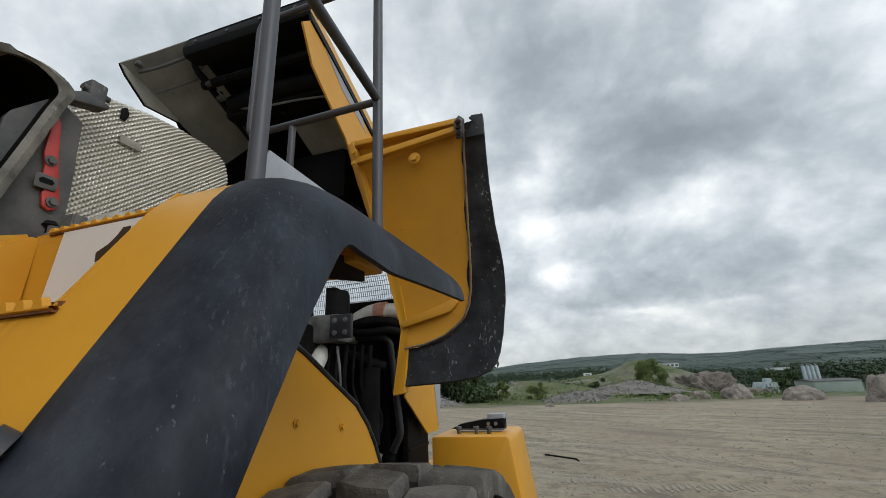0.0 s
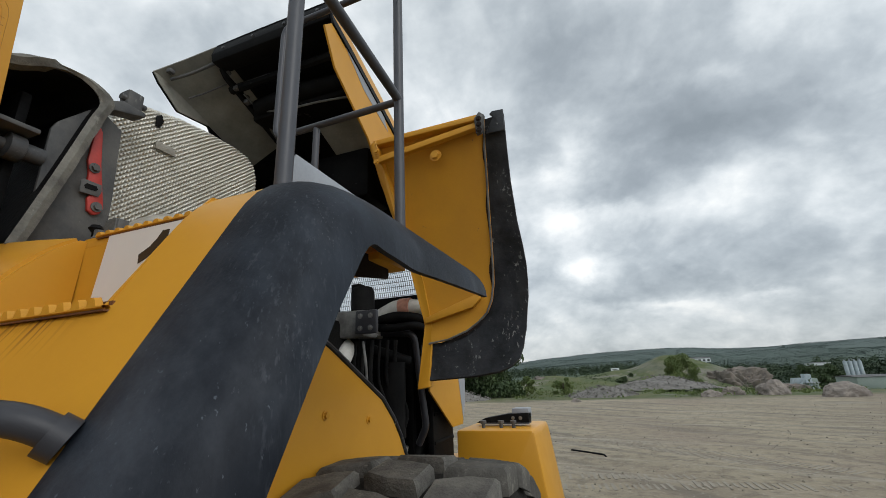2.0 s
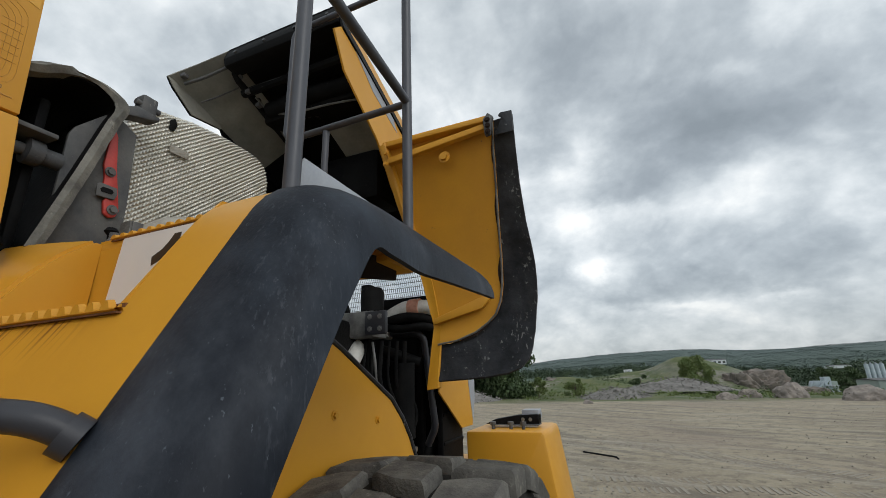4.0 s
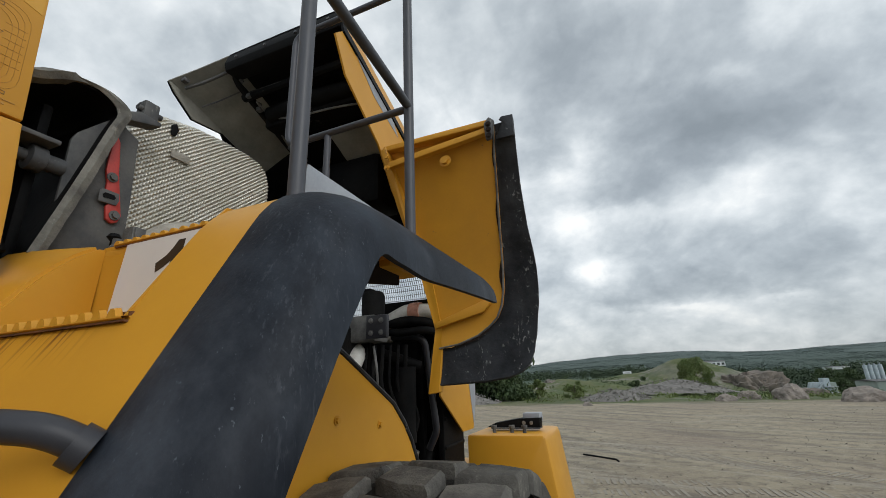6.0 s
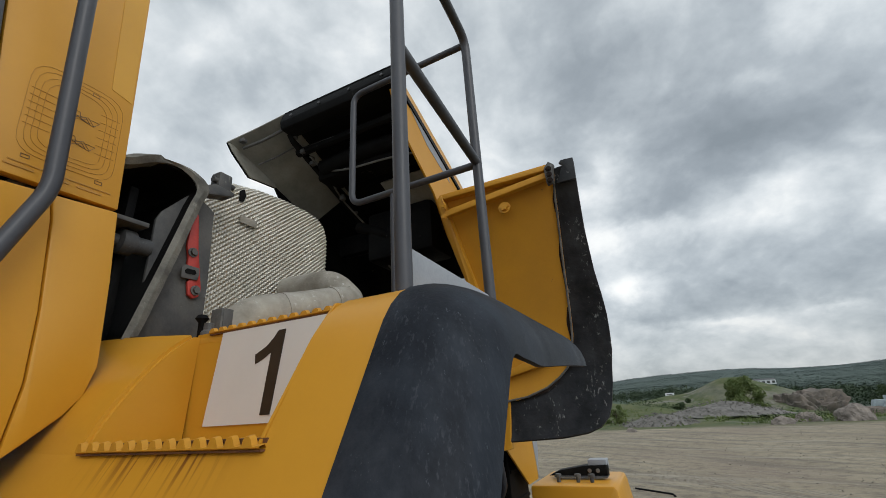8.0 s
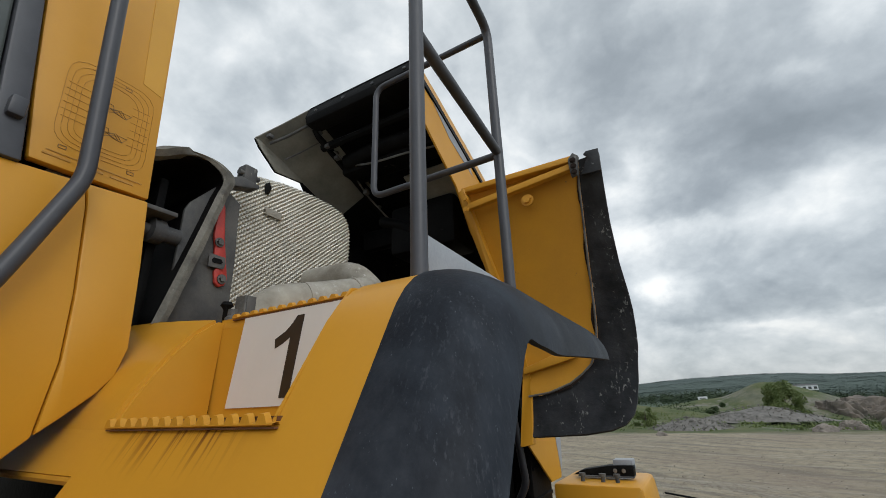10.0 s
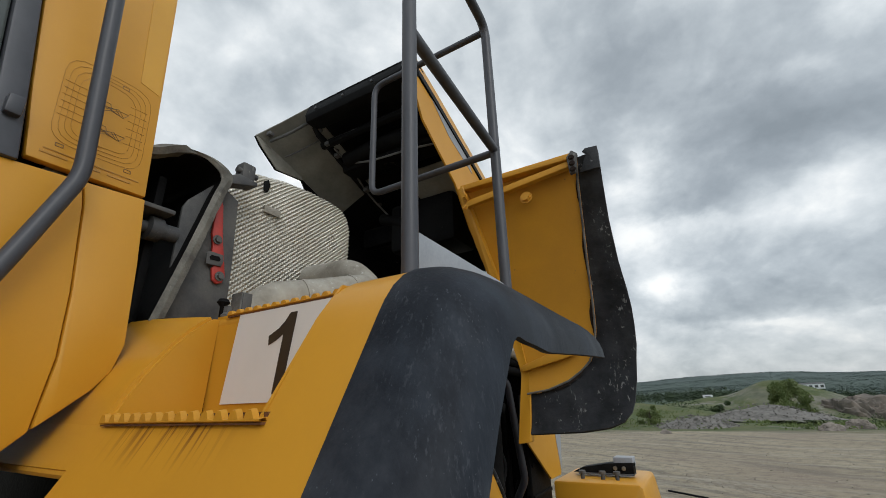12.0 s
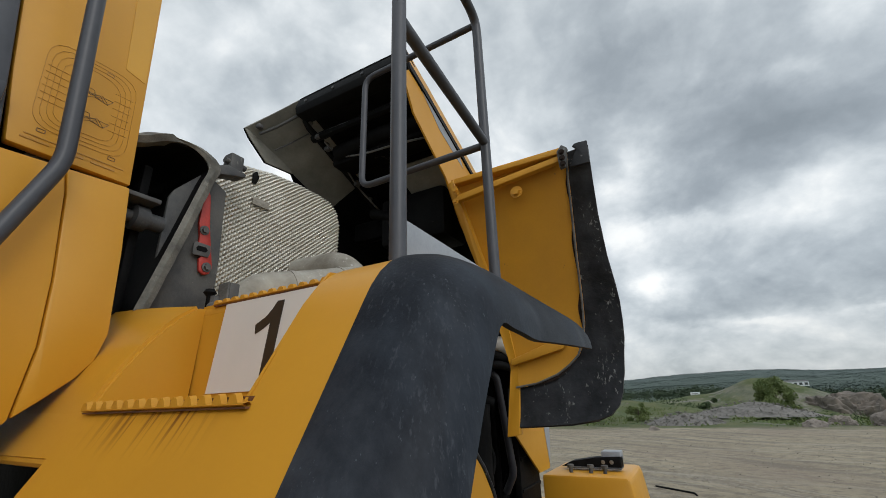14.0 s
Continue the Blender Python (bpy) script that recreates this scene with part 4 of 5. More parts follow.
part("seal_strip", sheet([[p + Vector((0.008, -0.021, -0.007)), p + Vector((0.016, -0.003 + 0.003 * noise.noise(p * 30), 0)), p + Vector((0.010, 0.019 + 0.003 * noise.noise(p * 45), 0.006)), p + Vector((-0.035, 0.023, 0.008))] for p in rim_pts], 0.010), DUST_STRIP, cowl, "dusty rubber sealing strip")
side = part("support_plate", prism([(-1.45, y, z) for y, z in ((0.60, 2.34), (0.80, 2.34), (0.799, 2.60), (0.787, 2.855), (0.72, 2.893), (0.70, 2.895), (0.612, 2.79), (0.60, 2.76))], (-0.012, 0, 0), 0.003), DUSTY_GREY, LOADER, "dusty dark steel support plate")
red = part("red_bracket", prism([(-1.436, y, z) for y, z in ((0.704, 2.80), (0.716, 2.828), (0.726, 2.81), (0.741, 2.70), (0.771, 2.56), (0.763, 2.538), (0.746, 2.530), (0.728, 2.540), (0.721, 2.58), (0.731, 2.60), (0.712, 2.61), (0.712, 2.66), (0.702, 2.70))], (-0.012, 0, 0), 0.003), RED, side, "red painted steel bracket")
for y, z in ((0.722, 2.680), (0.749, 2.557)):
    part("bolt", bolt((-1.434, y, z), (1, 0, 0), 0.011), DUSTY_GREY, side)
slot = part("slot_plate", prism([(-1.430, y, z) for y, z in ((0.694, 2.588), (0.748, 2.590), (0.754, 2.610), (0.750, 2.632), (0.700, 2.634), (0.692, 2.625))], (-0.005, 0, 0), 0.002), DUSTY_GREY, side)
part("slot", prism([(-1.429, y, z) for y, z in ((0.706, 2.604), (0.736, 2.605), (0.741, 2.612), (0.735, 2.621), (0.708, 2.621), (0.702, 2.613))], (0.0012, 0, 0)), BLACK, slot)
latch = part("latch_post", box((-1.475, 0.77, 2.92), (-1.425, 0.825, 3.012), 0.008), DUSTY_GREY, LOADER, "dusty hood latch post")
part("latch_arm", prism([(-1.475, 0.69, 2.885), (-1.475, 0.835, 2.93), (-1.475, 0.835, 2.945), (-1.475, 0.76, 2.95), (-1.475, 0.70, 2.915)], (0.055, 0, 0), 0.004), DUSTY_GREY, latch)
part("latch_pin", tube([(-1.44, 0.755, 2.975), (-1.44, 0.84, 2.975)], 0.011, 0, 10), DUSTY_GREY, latch)
mount = part("cab_mount", tube([(-1.46, 0.47, 2.66), (-1.46, 0.51, 2.66), (-1.46, 0.515, 2.66), (-1.46, 0.55, 2.66), (-1.46, 0.555, 2.66), (-1.46, 0.60, 2.66)], 0.03, 0, 16, None, [0.018, 0.018, 0.038, 0.038, 0.026, 0.026]), DUSTY_GREY, LOADER, "dusty rubber cab mount")
part("mount_plate", box((-1.50, 0.46, 2.70), (-1.40, 0.56, 2.715), 0.004), DUSTY_GREY, mount)
part("hanging_hose", tube([(-1.50, 0.50, 2.62), (-1.50, 0.48, 2.5), (-1.47, 0.52, 2.38)], 0.012, 0.05, 8), BLACK, LOADER)
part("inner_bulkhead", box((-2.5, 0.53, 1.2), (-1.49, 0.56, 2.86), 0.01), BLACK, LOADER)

# engine seen under the mudguard, inside the wheel arches; small parts pushed back along sight lines


def eye_scaled_part(name, bm, material, parent, label=""):
    """Engine bay part, scaled away from the camera's early position, behind the arch plate."""
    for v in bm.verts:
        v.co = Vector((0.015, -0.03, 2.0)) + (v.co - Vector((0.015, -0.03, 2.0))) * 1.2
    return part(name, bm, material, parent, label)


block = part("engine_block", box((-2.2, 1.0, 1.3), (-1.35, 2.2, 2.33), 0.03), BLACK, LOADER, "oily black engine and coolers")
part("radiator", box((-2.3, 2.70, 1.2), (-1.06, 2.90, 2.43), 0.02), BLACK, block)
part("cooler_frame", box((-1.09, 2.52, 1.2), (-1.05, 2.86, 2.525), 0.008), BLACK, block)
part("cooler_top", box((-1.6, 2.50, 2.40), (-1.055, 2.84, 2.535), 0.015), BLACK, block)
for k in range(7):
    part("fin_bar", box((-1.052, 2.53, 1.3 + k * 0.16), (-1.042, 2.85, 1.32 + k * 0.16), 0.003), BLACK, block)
eye_scaled_part("bracket_plate", box((-1.025, 1.60, 2.198), (-0.92, 1.625, 2.300), 0.006), DARK_TUBE, block, "dark steel mounting bracket")
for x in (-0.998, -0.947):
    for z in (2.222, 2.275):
        eye_scaled_part("bolt", bolt((x, 1.599, z), (0, -1, 0), 0.008), CASTING, block)
eye_scaled_part("bracket_arm", box((-1.30, 1.63, 2.19), (-1.0, 1.76, 2.31), 0.012), CASTING, block)
eye_scaled_part("filter_can", tube([(-1.06, 1.72, 2.30), (-1.06, 1.72, 2.41), (-1.06, 1.72, 2.43)], 0.05, 0, 20, None, [0.055, 0.055, 0.045]), BLACK, block)
eye_scaled_part("filter_can", tube([(-0.96, 1.84, 1.75), (-0.96, 1.84, 2.08)], 0.055, 0, 20), BLACK, block)
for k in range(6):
    eye_scaled_part("cable", tube([(-1.08 + 0.03 * k, 1.70 + 0.02 * k, 2.18), (-1.07 + 0.025 * k, 1.66 + 0.03 * k, 2.0), (-1.05 + 0.03 * k, 1.72 + 0.03 * k, 1.85), (-1.08 + 0.02 * k, 1.75, 1.55)], 0.007 + 0.002 * (k % 3), 0.05, 8), BLACK, block)
eye_scaled_part("cable", tube([(-1.02, 1.66, 2.17), (-0.985, 1.63, 2.08), (-0.99, 1.65, 1.98), (-1.02, 1.68, 1.90)], 0.006, 0.04, 8), CASTING, block)
eye_scaled_part("silver_pipe", tube([(-1.13, 1.58, 1.98), (-1.10, 1.62, 2.09), (-1.12, 1.70, 2.16), (-1.3, 1.80, 2.18)], 0.038, 0.06, 16), PALE_PIPE, block)
eye_scaled_part("lower_pipe", tube([(-1.13, 1.58, 1.99), (-1.14, 1.57, 1.9), (-1.14, 1.57, 1.7)], 0.036, 0.06, 16), CASTING, block)
eye_scaled_part("white_elbow", tube([(-1.13, 1.95, 2.22), (-1.12, 1.97, 2.315), (-1.02, 1.98, 2.360), (-0.985, 1.98, 2.362)], 0.044, 0.07, 18), PALE_PIPE, block, "pale grey pipe elbow")
eye_scaled_part("hose_clamp", tube([(-0.99, 1.98, 2.362), (-0.93, 1.98, 2.362)], 0.048, 0, 18), COPPER, block, "orange-brown clamped hose joint")
eye_scaled_part("pipe_stub", tube([(-0.935, 1.98, 2.362), (-0.87, 1.99, 2.358), (-0.84, 2.02, 2.33)], 0.040, 0.02, 18), PALE_PIPE, block)
eye_scaled_part("black_hose", tube([(-1.09, 1.90, 2.26), (-1.0, 1.88, 2.245), (-0.88, 1.92, 2.26), (-0.85, 2.1, 2.24)], 0.020, 0.05, 12), BLACK, block)
eye_scaled_part("black_hose", tube([(-1.10, 1.92, 2.29), (-1.0, 1.93, 2.315), (-0.88, 1.98, 2.30), (-0.86, 2.1, 2.28)], 0.026, 0.05, 12), BLACK, block)
eye_scaled_part("coolant_pipe", tube([(-1.12, 1.90, 2.15), (-1.0, 1.90, 2.11), (-0.93, 1.95, 2.08)], 0.030, 0.06, 14), BLACK, block)
eye_scaled_part("bent_rod", tube([(-1.08, 1.94, 2.235), (-0.93, 1.95, 2.225), (-0.905, 1.96, 2.20), (-0.87, 2.0, 1.78), (-0.92, 2.02, 1.70)], 0.017, 0.03, 12), DARK_TUBE, block)
eye_scaled_part("rail_post", box((-1.115, 1.70, 1.55), (-1.065, 1.75, 2.45), 0.006), BLACK, block)
eye_scaled_part("rail_post", box((-1.02, 2.10, 1.4), (-0.985, 2.14, 2.44), 0.006), BLACK, block)
eye_scaled_part("cable", tube([(-1.17, 1.64, 2.19), (-1.14, 1.62, 2.09), (-1.12, 1.64, 1.98), (-1.15, 1.66, 1.85)], 0.006, 0.04, 8), CASTING, block)
eye_scaled_part("cable", tube([(-1.12, 1.66, 2.08), (-1.08, 1.64, 2.03), (-1.10, 1.66, 1.93)], 0.006, 0.04, 8), RED, block)
cyl = eye_scaled_part("hood_cylinder", tube([(-1.02, 2.02, 1.45), (-0.96, 2.18, 1.72), (-0.955, 2.19, 1.74)], 0.030, 0, 14), BLACK, LOADER)
eye_scaled_part("cylinder_rod", tube([(-0.955, 2.19, 1.73), (-0.90, 2.36, 2.02)], 0.016, 0, 12), BLACK, cyl)
eye_scaled_part("hose_end", tube([(-0.985, 1.95, 1.60), (-0.965, 1.96, 1.70)], 0.018, 0, 10), STEEL, cyl)
part("rear_frame", box((-2.4, 2.0, 0.75), (-1.02, 3.04, 1.45), 0.02), BLACK, LOADER)
part("front_frame", box((-2.35, -0.6, 0.6), (-1.05, 2.0, 1.35), 0.03), YELLOW_DIRTY, LOADER)
part("far_deck", box((-2.85, 0.7, 2.1), (-2.35, 2.2, 2.25), 0.03), YELLOW_DIRTY, LOADER)

# counterweight with a black lamp bracket
cw = part("counterweight", prism([(-1.10, 3.05, 1.645), (-0.565, 3.05, 1.645), (-0.545, 3.05, 1.625), (-0.42, 3.05, 0.70), (-1.10, 3.05, 0.70)], (0, 0.62, 0), 0.022), YELLOW, LOADER, "yellow cast counterweight corner")
part("counterweight_core", box((-2.75, 3.2, 0.65), (-1.105, 3.66, 1.40), 0.03), YELLOW, cw)
for x in (-0.93, -0.80, -0.71):
    part("stud", tube([(x, 3.17, 1.64), (x, 3.17, 1.676), (x, 3.17, 1.678), (x, 3.17, 1.695)], 0.016, 0, 10, None, [0.013, 0.013, 0.022, 0.022]), DUSTY_GREY, cw)
brk = part("lamp_bracket", prism([(-1.02, 3.28, 1.668), (-0.62, 3.28, 1.668), (-0.62, 3.28, 1.735), (-0.78, 3.28, 1.728), (-0.95, 3.28, 1.70)], (0, 0.10, 0), 0.004), BLACK, cw, "black steel lamp bracket")
part("grey_box", box((-0.745, 3.30, 1.70), (-0.62, 3.42, 1.765), 0.006), GREY_PLATE, brk)
for x in (-0.735, -0.68):
    part("bolt", bolt((x, 3.278, 1.70), (0, -1, 0), 0.009), STEEL, brk)
part("base_strip", box((-0.98, 3.26, 1.660), (-0.62, 3.38, 1.668), 0.002), DUSTY_GREY, brk)

# ---- tilted hood ----
HX0, HX1 = -1.0, -2.05
TOP = [(1.312, 3.619), (1.524, 3.538), (1.906, 3.381), (2.40, 3.16), (2.75, 2.92), (2.97, 2.58), (3.02, 2.2), (2.99, 1.86)]
BOT = [(1.262, 3.567), (1.351, 3.40), (1.655, 3.195), (1.80, 3.00), (2.02, 2.80), (2.30, 2.62), (2.44, 2.24), (2.365, 1.93), (2.72, 1.70), (2.92, 1.70)]


def lift(z):
    return 0.146 * min(1.0, max(0.0, (z - 2.2) / 0.7))


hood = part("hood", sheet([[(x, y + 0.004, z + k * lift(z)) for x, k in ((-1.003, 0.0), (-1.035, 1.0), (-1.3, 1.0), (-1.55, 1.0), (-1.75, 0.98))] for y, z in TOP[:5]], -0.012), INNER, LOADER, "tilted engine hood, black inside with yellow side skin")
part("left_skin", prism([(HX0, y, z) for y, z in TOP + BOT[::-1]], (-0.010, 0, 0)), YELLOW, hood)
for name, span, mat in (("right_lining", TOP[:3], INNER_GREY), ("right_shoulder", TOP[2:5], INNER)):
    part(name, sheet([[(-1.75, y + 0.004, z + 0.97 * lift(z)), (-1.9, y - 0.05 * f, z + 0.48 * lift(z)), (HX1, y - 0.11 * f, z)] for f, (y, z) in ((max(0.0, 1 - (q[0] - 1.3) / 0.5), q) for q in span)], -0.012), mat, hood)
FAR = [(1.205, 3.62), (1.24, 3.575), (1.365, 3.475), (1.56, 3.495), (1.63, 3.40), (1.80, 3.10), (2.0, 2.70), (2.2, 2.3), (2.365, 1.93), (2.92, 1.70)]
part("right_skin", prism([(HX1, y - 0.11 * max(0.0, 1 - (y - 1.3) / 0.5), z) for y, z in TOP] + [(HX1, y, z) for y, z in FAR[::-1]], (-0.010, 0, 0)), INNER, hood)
part("right_tab", prism([(HX1 + 0.004, y, z) for y, z in ((1.205, 3.615), (1.24, 3.575), (1.365, 3.475), (1.56, 3.495), (1.54, 3.53), (1.30, 3.622))], (0.006, 0, 0)), INNER_GREY, hood)
part("top_skin", sheet([[(x, y + 0.018, z + 0.016 + k * lift(z)) for x, k in ((-1.003, 0.0), (-1.035, 1.0), (-1.3, 1.0), (-1.75, 0.98), (-1.9, 0.5), (HX1, 0.0))] for y, z in TOP[:5]], -0.006), YELLOW, hood)
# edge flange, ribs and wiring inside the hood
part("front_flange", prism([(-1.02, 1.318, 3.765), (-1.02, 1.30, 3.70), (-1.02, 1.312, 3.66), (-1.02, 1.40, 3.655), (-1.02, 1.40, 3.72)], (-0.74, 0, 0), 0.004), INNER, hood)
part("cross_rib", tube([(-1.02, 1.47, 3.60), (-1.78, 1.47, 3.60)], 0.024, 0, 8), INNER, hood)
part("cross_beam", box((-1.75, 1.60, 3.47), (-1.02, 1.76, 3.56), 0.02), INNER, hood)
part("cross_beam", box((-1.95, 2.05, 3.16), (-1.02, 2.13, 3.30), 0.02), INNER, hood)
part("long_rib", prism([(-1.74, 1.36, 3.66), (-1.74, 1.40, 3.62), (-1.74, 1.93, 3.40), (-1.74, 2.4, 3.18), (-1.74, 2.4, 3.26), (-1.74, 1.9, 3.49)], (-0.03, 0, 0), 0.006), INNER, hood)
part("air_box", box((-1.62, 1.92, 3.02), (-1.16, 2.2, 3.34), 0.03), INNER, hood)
part("lining_sheet", prism([(-1.42, 1.78, 3.44), (-1.08, 1.78, 3.44), (-1.08, 2.03, 3.30), (-1.40, 2.03, 3.30)], (0, 0.01, 0.015), 0.003), INNER_GREY, hood)
part("wire", tube([(-1.72, 1.50, 3.58), (-1.70, 1.62, 3.52), (-1.72, 1.8, 3.42), (-1.66, 2.05, 3.27), (-1.55, 2.2, 3.05)], 0.006, 0.08, 6), CASTING, hood)
part("wire", tube([(-1.70, 1.60, 3.52), (-1.5, 1.58, 3.46), (-1.25, 1.6, 3.46), (-1.1, 1.63, 3.46)], 0.006, 0.08, 6), CASTING, hood)
for x, y, z in ((-1.73, 1.46, 3.59), (-1.73, 1.54, 3.555), (-1.70, 1.78, 3.42), (-1.66, 2.0, 3.30), (-1.98, 1.25, 3.63)):
    part("clip", box((x - 0.016, y - 0.016, z - 0.012), (x + 0.016, y + 0.016, z + 0.012), 0.005), DUSTY_GREY, hood)
for k in range(4):
    part("rivet", disc((-1.08 - 0.2 * k, 1.303, 3.72), (0, -1, 0.2), 0.009, 0.006, 8), DUSTY_GREY, hood)
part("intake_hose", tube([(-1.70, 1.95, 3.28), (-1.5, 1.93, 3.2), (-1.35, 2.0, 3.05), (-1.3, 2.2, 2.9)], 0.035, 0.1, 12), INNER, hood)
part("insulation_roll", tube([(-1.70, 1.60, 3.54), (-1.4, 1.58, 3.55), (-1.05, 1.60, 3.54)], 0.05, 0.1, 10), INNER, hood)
part("torn_lining", tube([(-1.68, 1.46, 3.61), (-1.5, 1.455, 3.60), (-1.3, 1.465, 3.605), (-1.08, 1.46, 3.60)], 0.010, 0.05, 6), DUSTY_GREY, hood)
part("edge_pipe", tube([(-1.06, 1.345, 3.70), (-1.5, 1.345, 3.70), (-1.74, 1.345, 3.69), (-1.9, 1.31, 3.635), (-2.0, 1.27, 3.60)], 0.009, 0.05, 8), DUSTY_GREY, hood)
part("wire", tube([(-1.68, 2.1, 3.2), (-1.6, 2.0, 3.1), (-1.5, 2.1, 2.95), (-1.48, 2.3, 2.85)], 0.006, 0.08, 6), CASTING, hood)
part("lining_crease", tube([(-1.80, 1.45, 3.635), (-1.90, 1.40, 3.57), (-1.97, 1.36, 3.53)], 0.004, 0.02, 6), DUSTY_GREY, hood)
for k in range(6):
    part("lining_clip", disc((-1.735, 1.40 + 0.14 * k, 3.655 - 0.062 * k), (0, -0.4, -1), 0.014, 0.010, 8), DUSTY_GREY, hood)
# grey decal with pale bars, and vent slats, low on the skin
decal = part("model_decal", prism([(HX0 + 0.0005, y, z) for y, z in ((2.93, 1.72), (2.985, 1.87), (3.01, 2.2), (2.96, 2.45), (2.84, 2.1))], (0.002, 0, 0)), GREY_PLATE, hood, "grey decal with pale lettering bars")
for k in range(4):
    part("letter_bar", prism([(HX0 + 0.003, y, z) for y, z in ((2.915 + k * 0.012, 2.10 + k * 0.055), (2.965 + k * 0.006, 2.11 + k * 0.055), (2.967 + k * 0.006, 2.145 + k * 0.055), (2.925 + k * 0.012, 2.135 + k * 0.055))], (0.001, 0, 0)), WHITE, decal)
for k in range(8):
    part("vent_slat", box((HX0 - 0.002, 2.62 + 0.008 * k, 2.26 - 0.035 * k), (HX0 + 0.004, 2.76 - 0.006 * k, 2.275 - 0.035 * k), 0.001), BLACK, hood)
part("side_decal", prism([(HX0 + 0.0005, y, z) for y, z in ((1.40, 3.60), (1.50, 3.56), (1.82, 3.415), (1.86, 3.35), (1.60, 3.45))], (0.0015, 0, 0)), GREY_PLATE, hood, "grey decal strip with pale bars")

# swing-out rear mudguard carried by the hood: yellow sheet, rubber lip
SWEEP = [(1.94, 1.90), (2.00, 2.05), (2.035, 2.25), (2.02, 2.42), (1.97, 2.60), (1.86, 2.88), (1.69, 3.21), (1.66, 3.27)]


def sweep_y(z):
    return along([(z2, y2) for y2, z2 in SWEEP], z)


def rear_sheet(rows, thick, cols=7, off=0.0):
    return sheet([[(lerp(a, b, k / (cols - 1)), sweep_y(z) + off, z + tilt * (k / (cols - 1))) for k in range(cols)] for z, a, b, tilt in rows], thick)


YROWS = [(3.165, -1.0, -0.40, 0.02), (3.05, -1.0, -0.42, 0.01), (2.90, -0.985, -0.44, 0.0), (2.72, -0.945, -0.46, 0.0), (2.55, -0.905, -0.475, 0.0), (2.44, -0.885, -0.487, 0.0), (2.36, -0.875, -0.505, 0), (2.29, -0.87, -0.535, 0.01), (2.24, -0.875, -0.58, 0.02), (2.20, -0.865, -0.64, 0.02), (2.172, -0.855, -0.74, 0.012)]
rearguard = part("rear_mudguard", rear_sheet(YROWS, 0.008), YELLOW_DIRTY, LOADER, "yellow swing-out rear mudguard, soiled inside, with rubber lip")
BROWS = [(z, a - 0.05, c, t) for z, a, c, t in [(3.175, -0.402, -0.308, 0.01), (3.05, -0.421, -0.320, 0), (2.90, -0.441, -0.331, 0), (2.72, -0.461, -0.331, 0), (2.60, -0.472, -0.322, 0), (2.52, -0.479, -0.319, 0), (2.44, -0.489, -0.323, 0), (2.36, -0.507, -0.330, 0), (2.29, -0.537, -0.342, 0.01), (2.24, -0.582, -0.350, 0.01), (2.20, -0.642, -0.355, 0.01), (2.172, -0.742, -0.362, 0.01), (2.168, -0.852, -0.363, 0.01), (2.12, -0.851, -0.372, 0.01), (2.07, -0.85, -0.392, 0.01), (2.03, -0.85, -0.43, 0.012), (2.005, -0.85, -0.49, 0.015), (1.99, -0.85, -0.60, 0.015)]]
part("rubber_lip", rear_sheet(BROWS, 0.014, 6, 0.012), RUBBER, rearguard, "scuffed black rubber lip")
part("edge_grime", rear_sheet([(z, b - 0.007 - 0.024 * max(0.0, 0.25 + noise.noise((z * 7, 2.0, 0.0))), b - 0.001, t) for k, (z, b, t) in enumerate((lerp(r[0], q[0], f), lerp(r[2], q[2], f), lerp(r[3], q[3], f)) for r, q in zip(YROWS, YROWS[1:]) for f in (0.0, 0.25, 0.5, 0.75))], 0.001, 3, -0.002), SHADE_GRIME, rearguard, "black grime along the lip", 0)
part("top_rail", box((-0.985, 1.672, 3.155), (-0.415, 1.717, 3.185), 0.006), YELLOW_DIRTY, rearguard)
part("stiffener", prism([(-0.96, 1.682, 3.06), (-0.415, 1.682, 3.125), (-0.415, 1.682, 3.155), (-0.96, 1.682, 3.095)], (0, 0.035, 0), 0.005), YELLOW_DIRTY, rearguard)
part("bolt", bolt((-0.66, 1.722, 3.045), (0, -1, 0), 0.020), YELLOW_DIRTY, rearguard)
for z in (3.11, 3.05):
    part("bolt", bolt((-0.955, 1.66, z), (0, -1, 0), 0.011), YELLOW_DIRTY, rearguard)
part("low_stiffener", prism([(-0.86, 2.0, 2.27), (-0.60, 1.99, 2.33), (-0.56, 1.99, 2.37), (-0.56, 1.99, 2.40), (-0.86, 2.0, 2.30)], (0, 0.03, 0), 0.005), YELLOW_DIRTY, rearguard)
edge = [(b - 0.004, sweep_y(z) - 0.006, z + t) for z, a, b, t in YROWS] + [(-0.85, sweep_y(2.17) - 0.006, 2.17)]
part("clamp_strip", tube(edge, 0.005, 0.0, 8), CASTING, rearguard)
part("bent_bracket", prism([(-0.435, 1.67, 3.08), (-0.41, 1.67, 3.085), (-0.40, 1.672, 3.15), (-0.392, 1.675, 3.175), (-0.415, 1.67, 3.195), (-0.44, 1.67, 3.165)], (0, 0.025, 0), 0.003), DUSTY_GREY, rearguard, "bent dirty steel bracket")
for z in (3.155, 3.125, 3.095):
    part("bolt", bolt((-0.418, 1.668, z), (0, -1, 0), 0.009), SHADE_GRIME, rearguard)
part("torn_corner", prism([(-0.400, 1.722, 3.10), (-0.312, 1.722, 3.10), (-0.309, 1.712, 3.205), (-0.362, 1.712, 3.208), (-0.376, 1.712, 3.196), (-0.358, 1.715, 3.178), (-0.372, 1.718, 3.16)], (0, 0.014, 0), 0.002), RUBBER, rearguard)
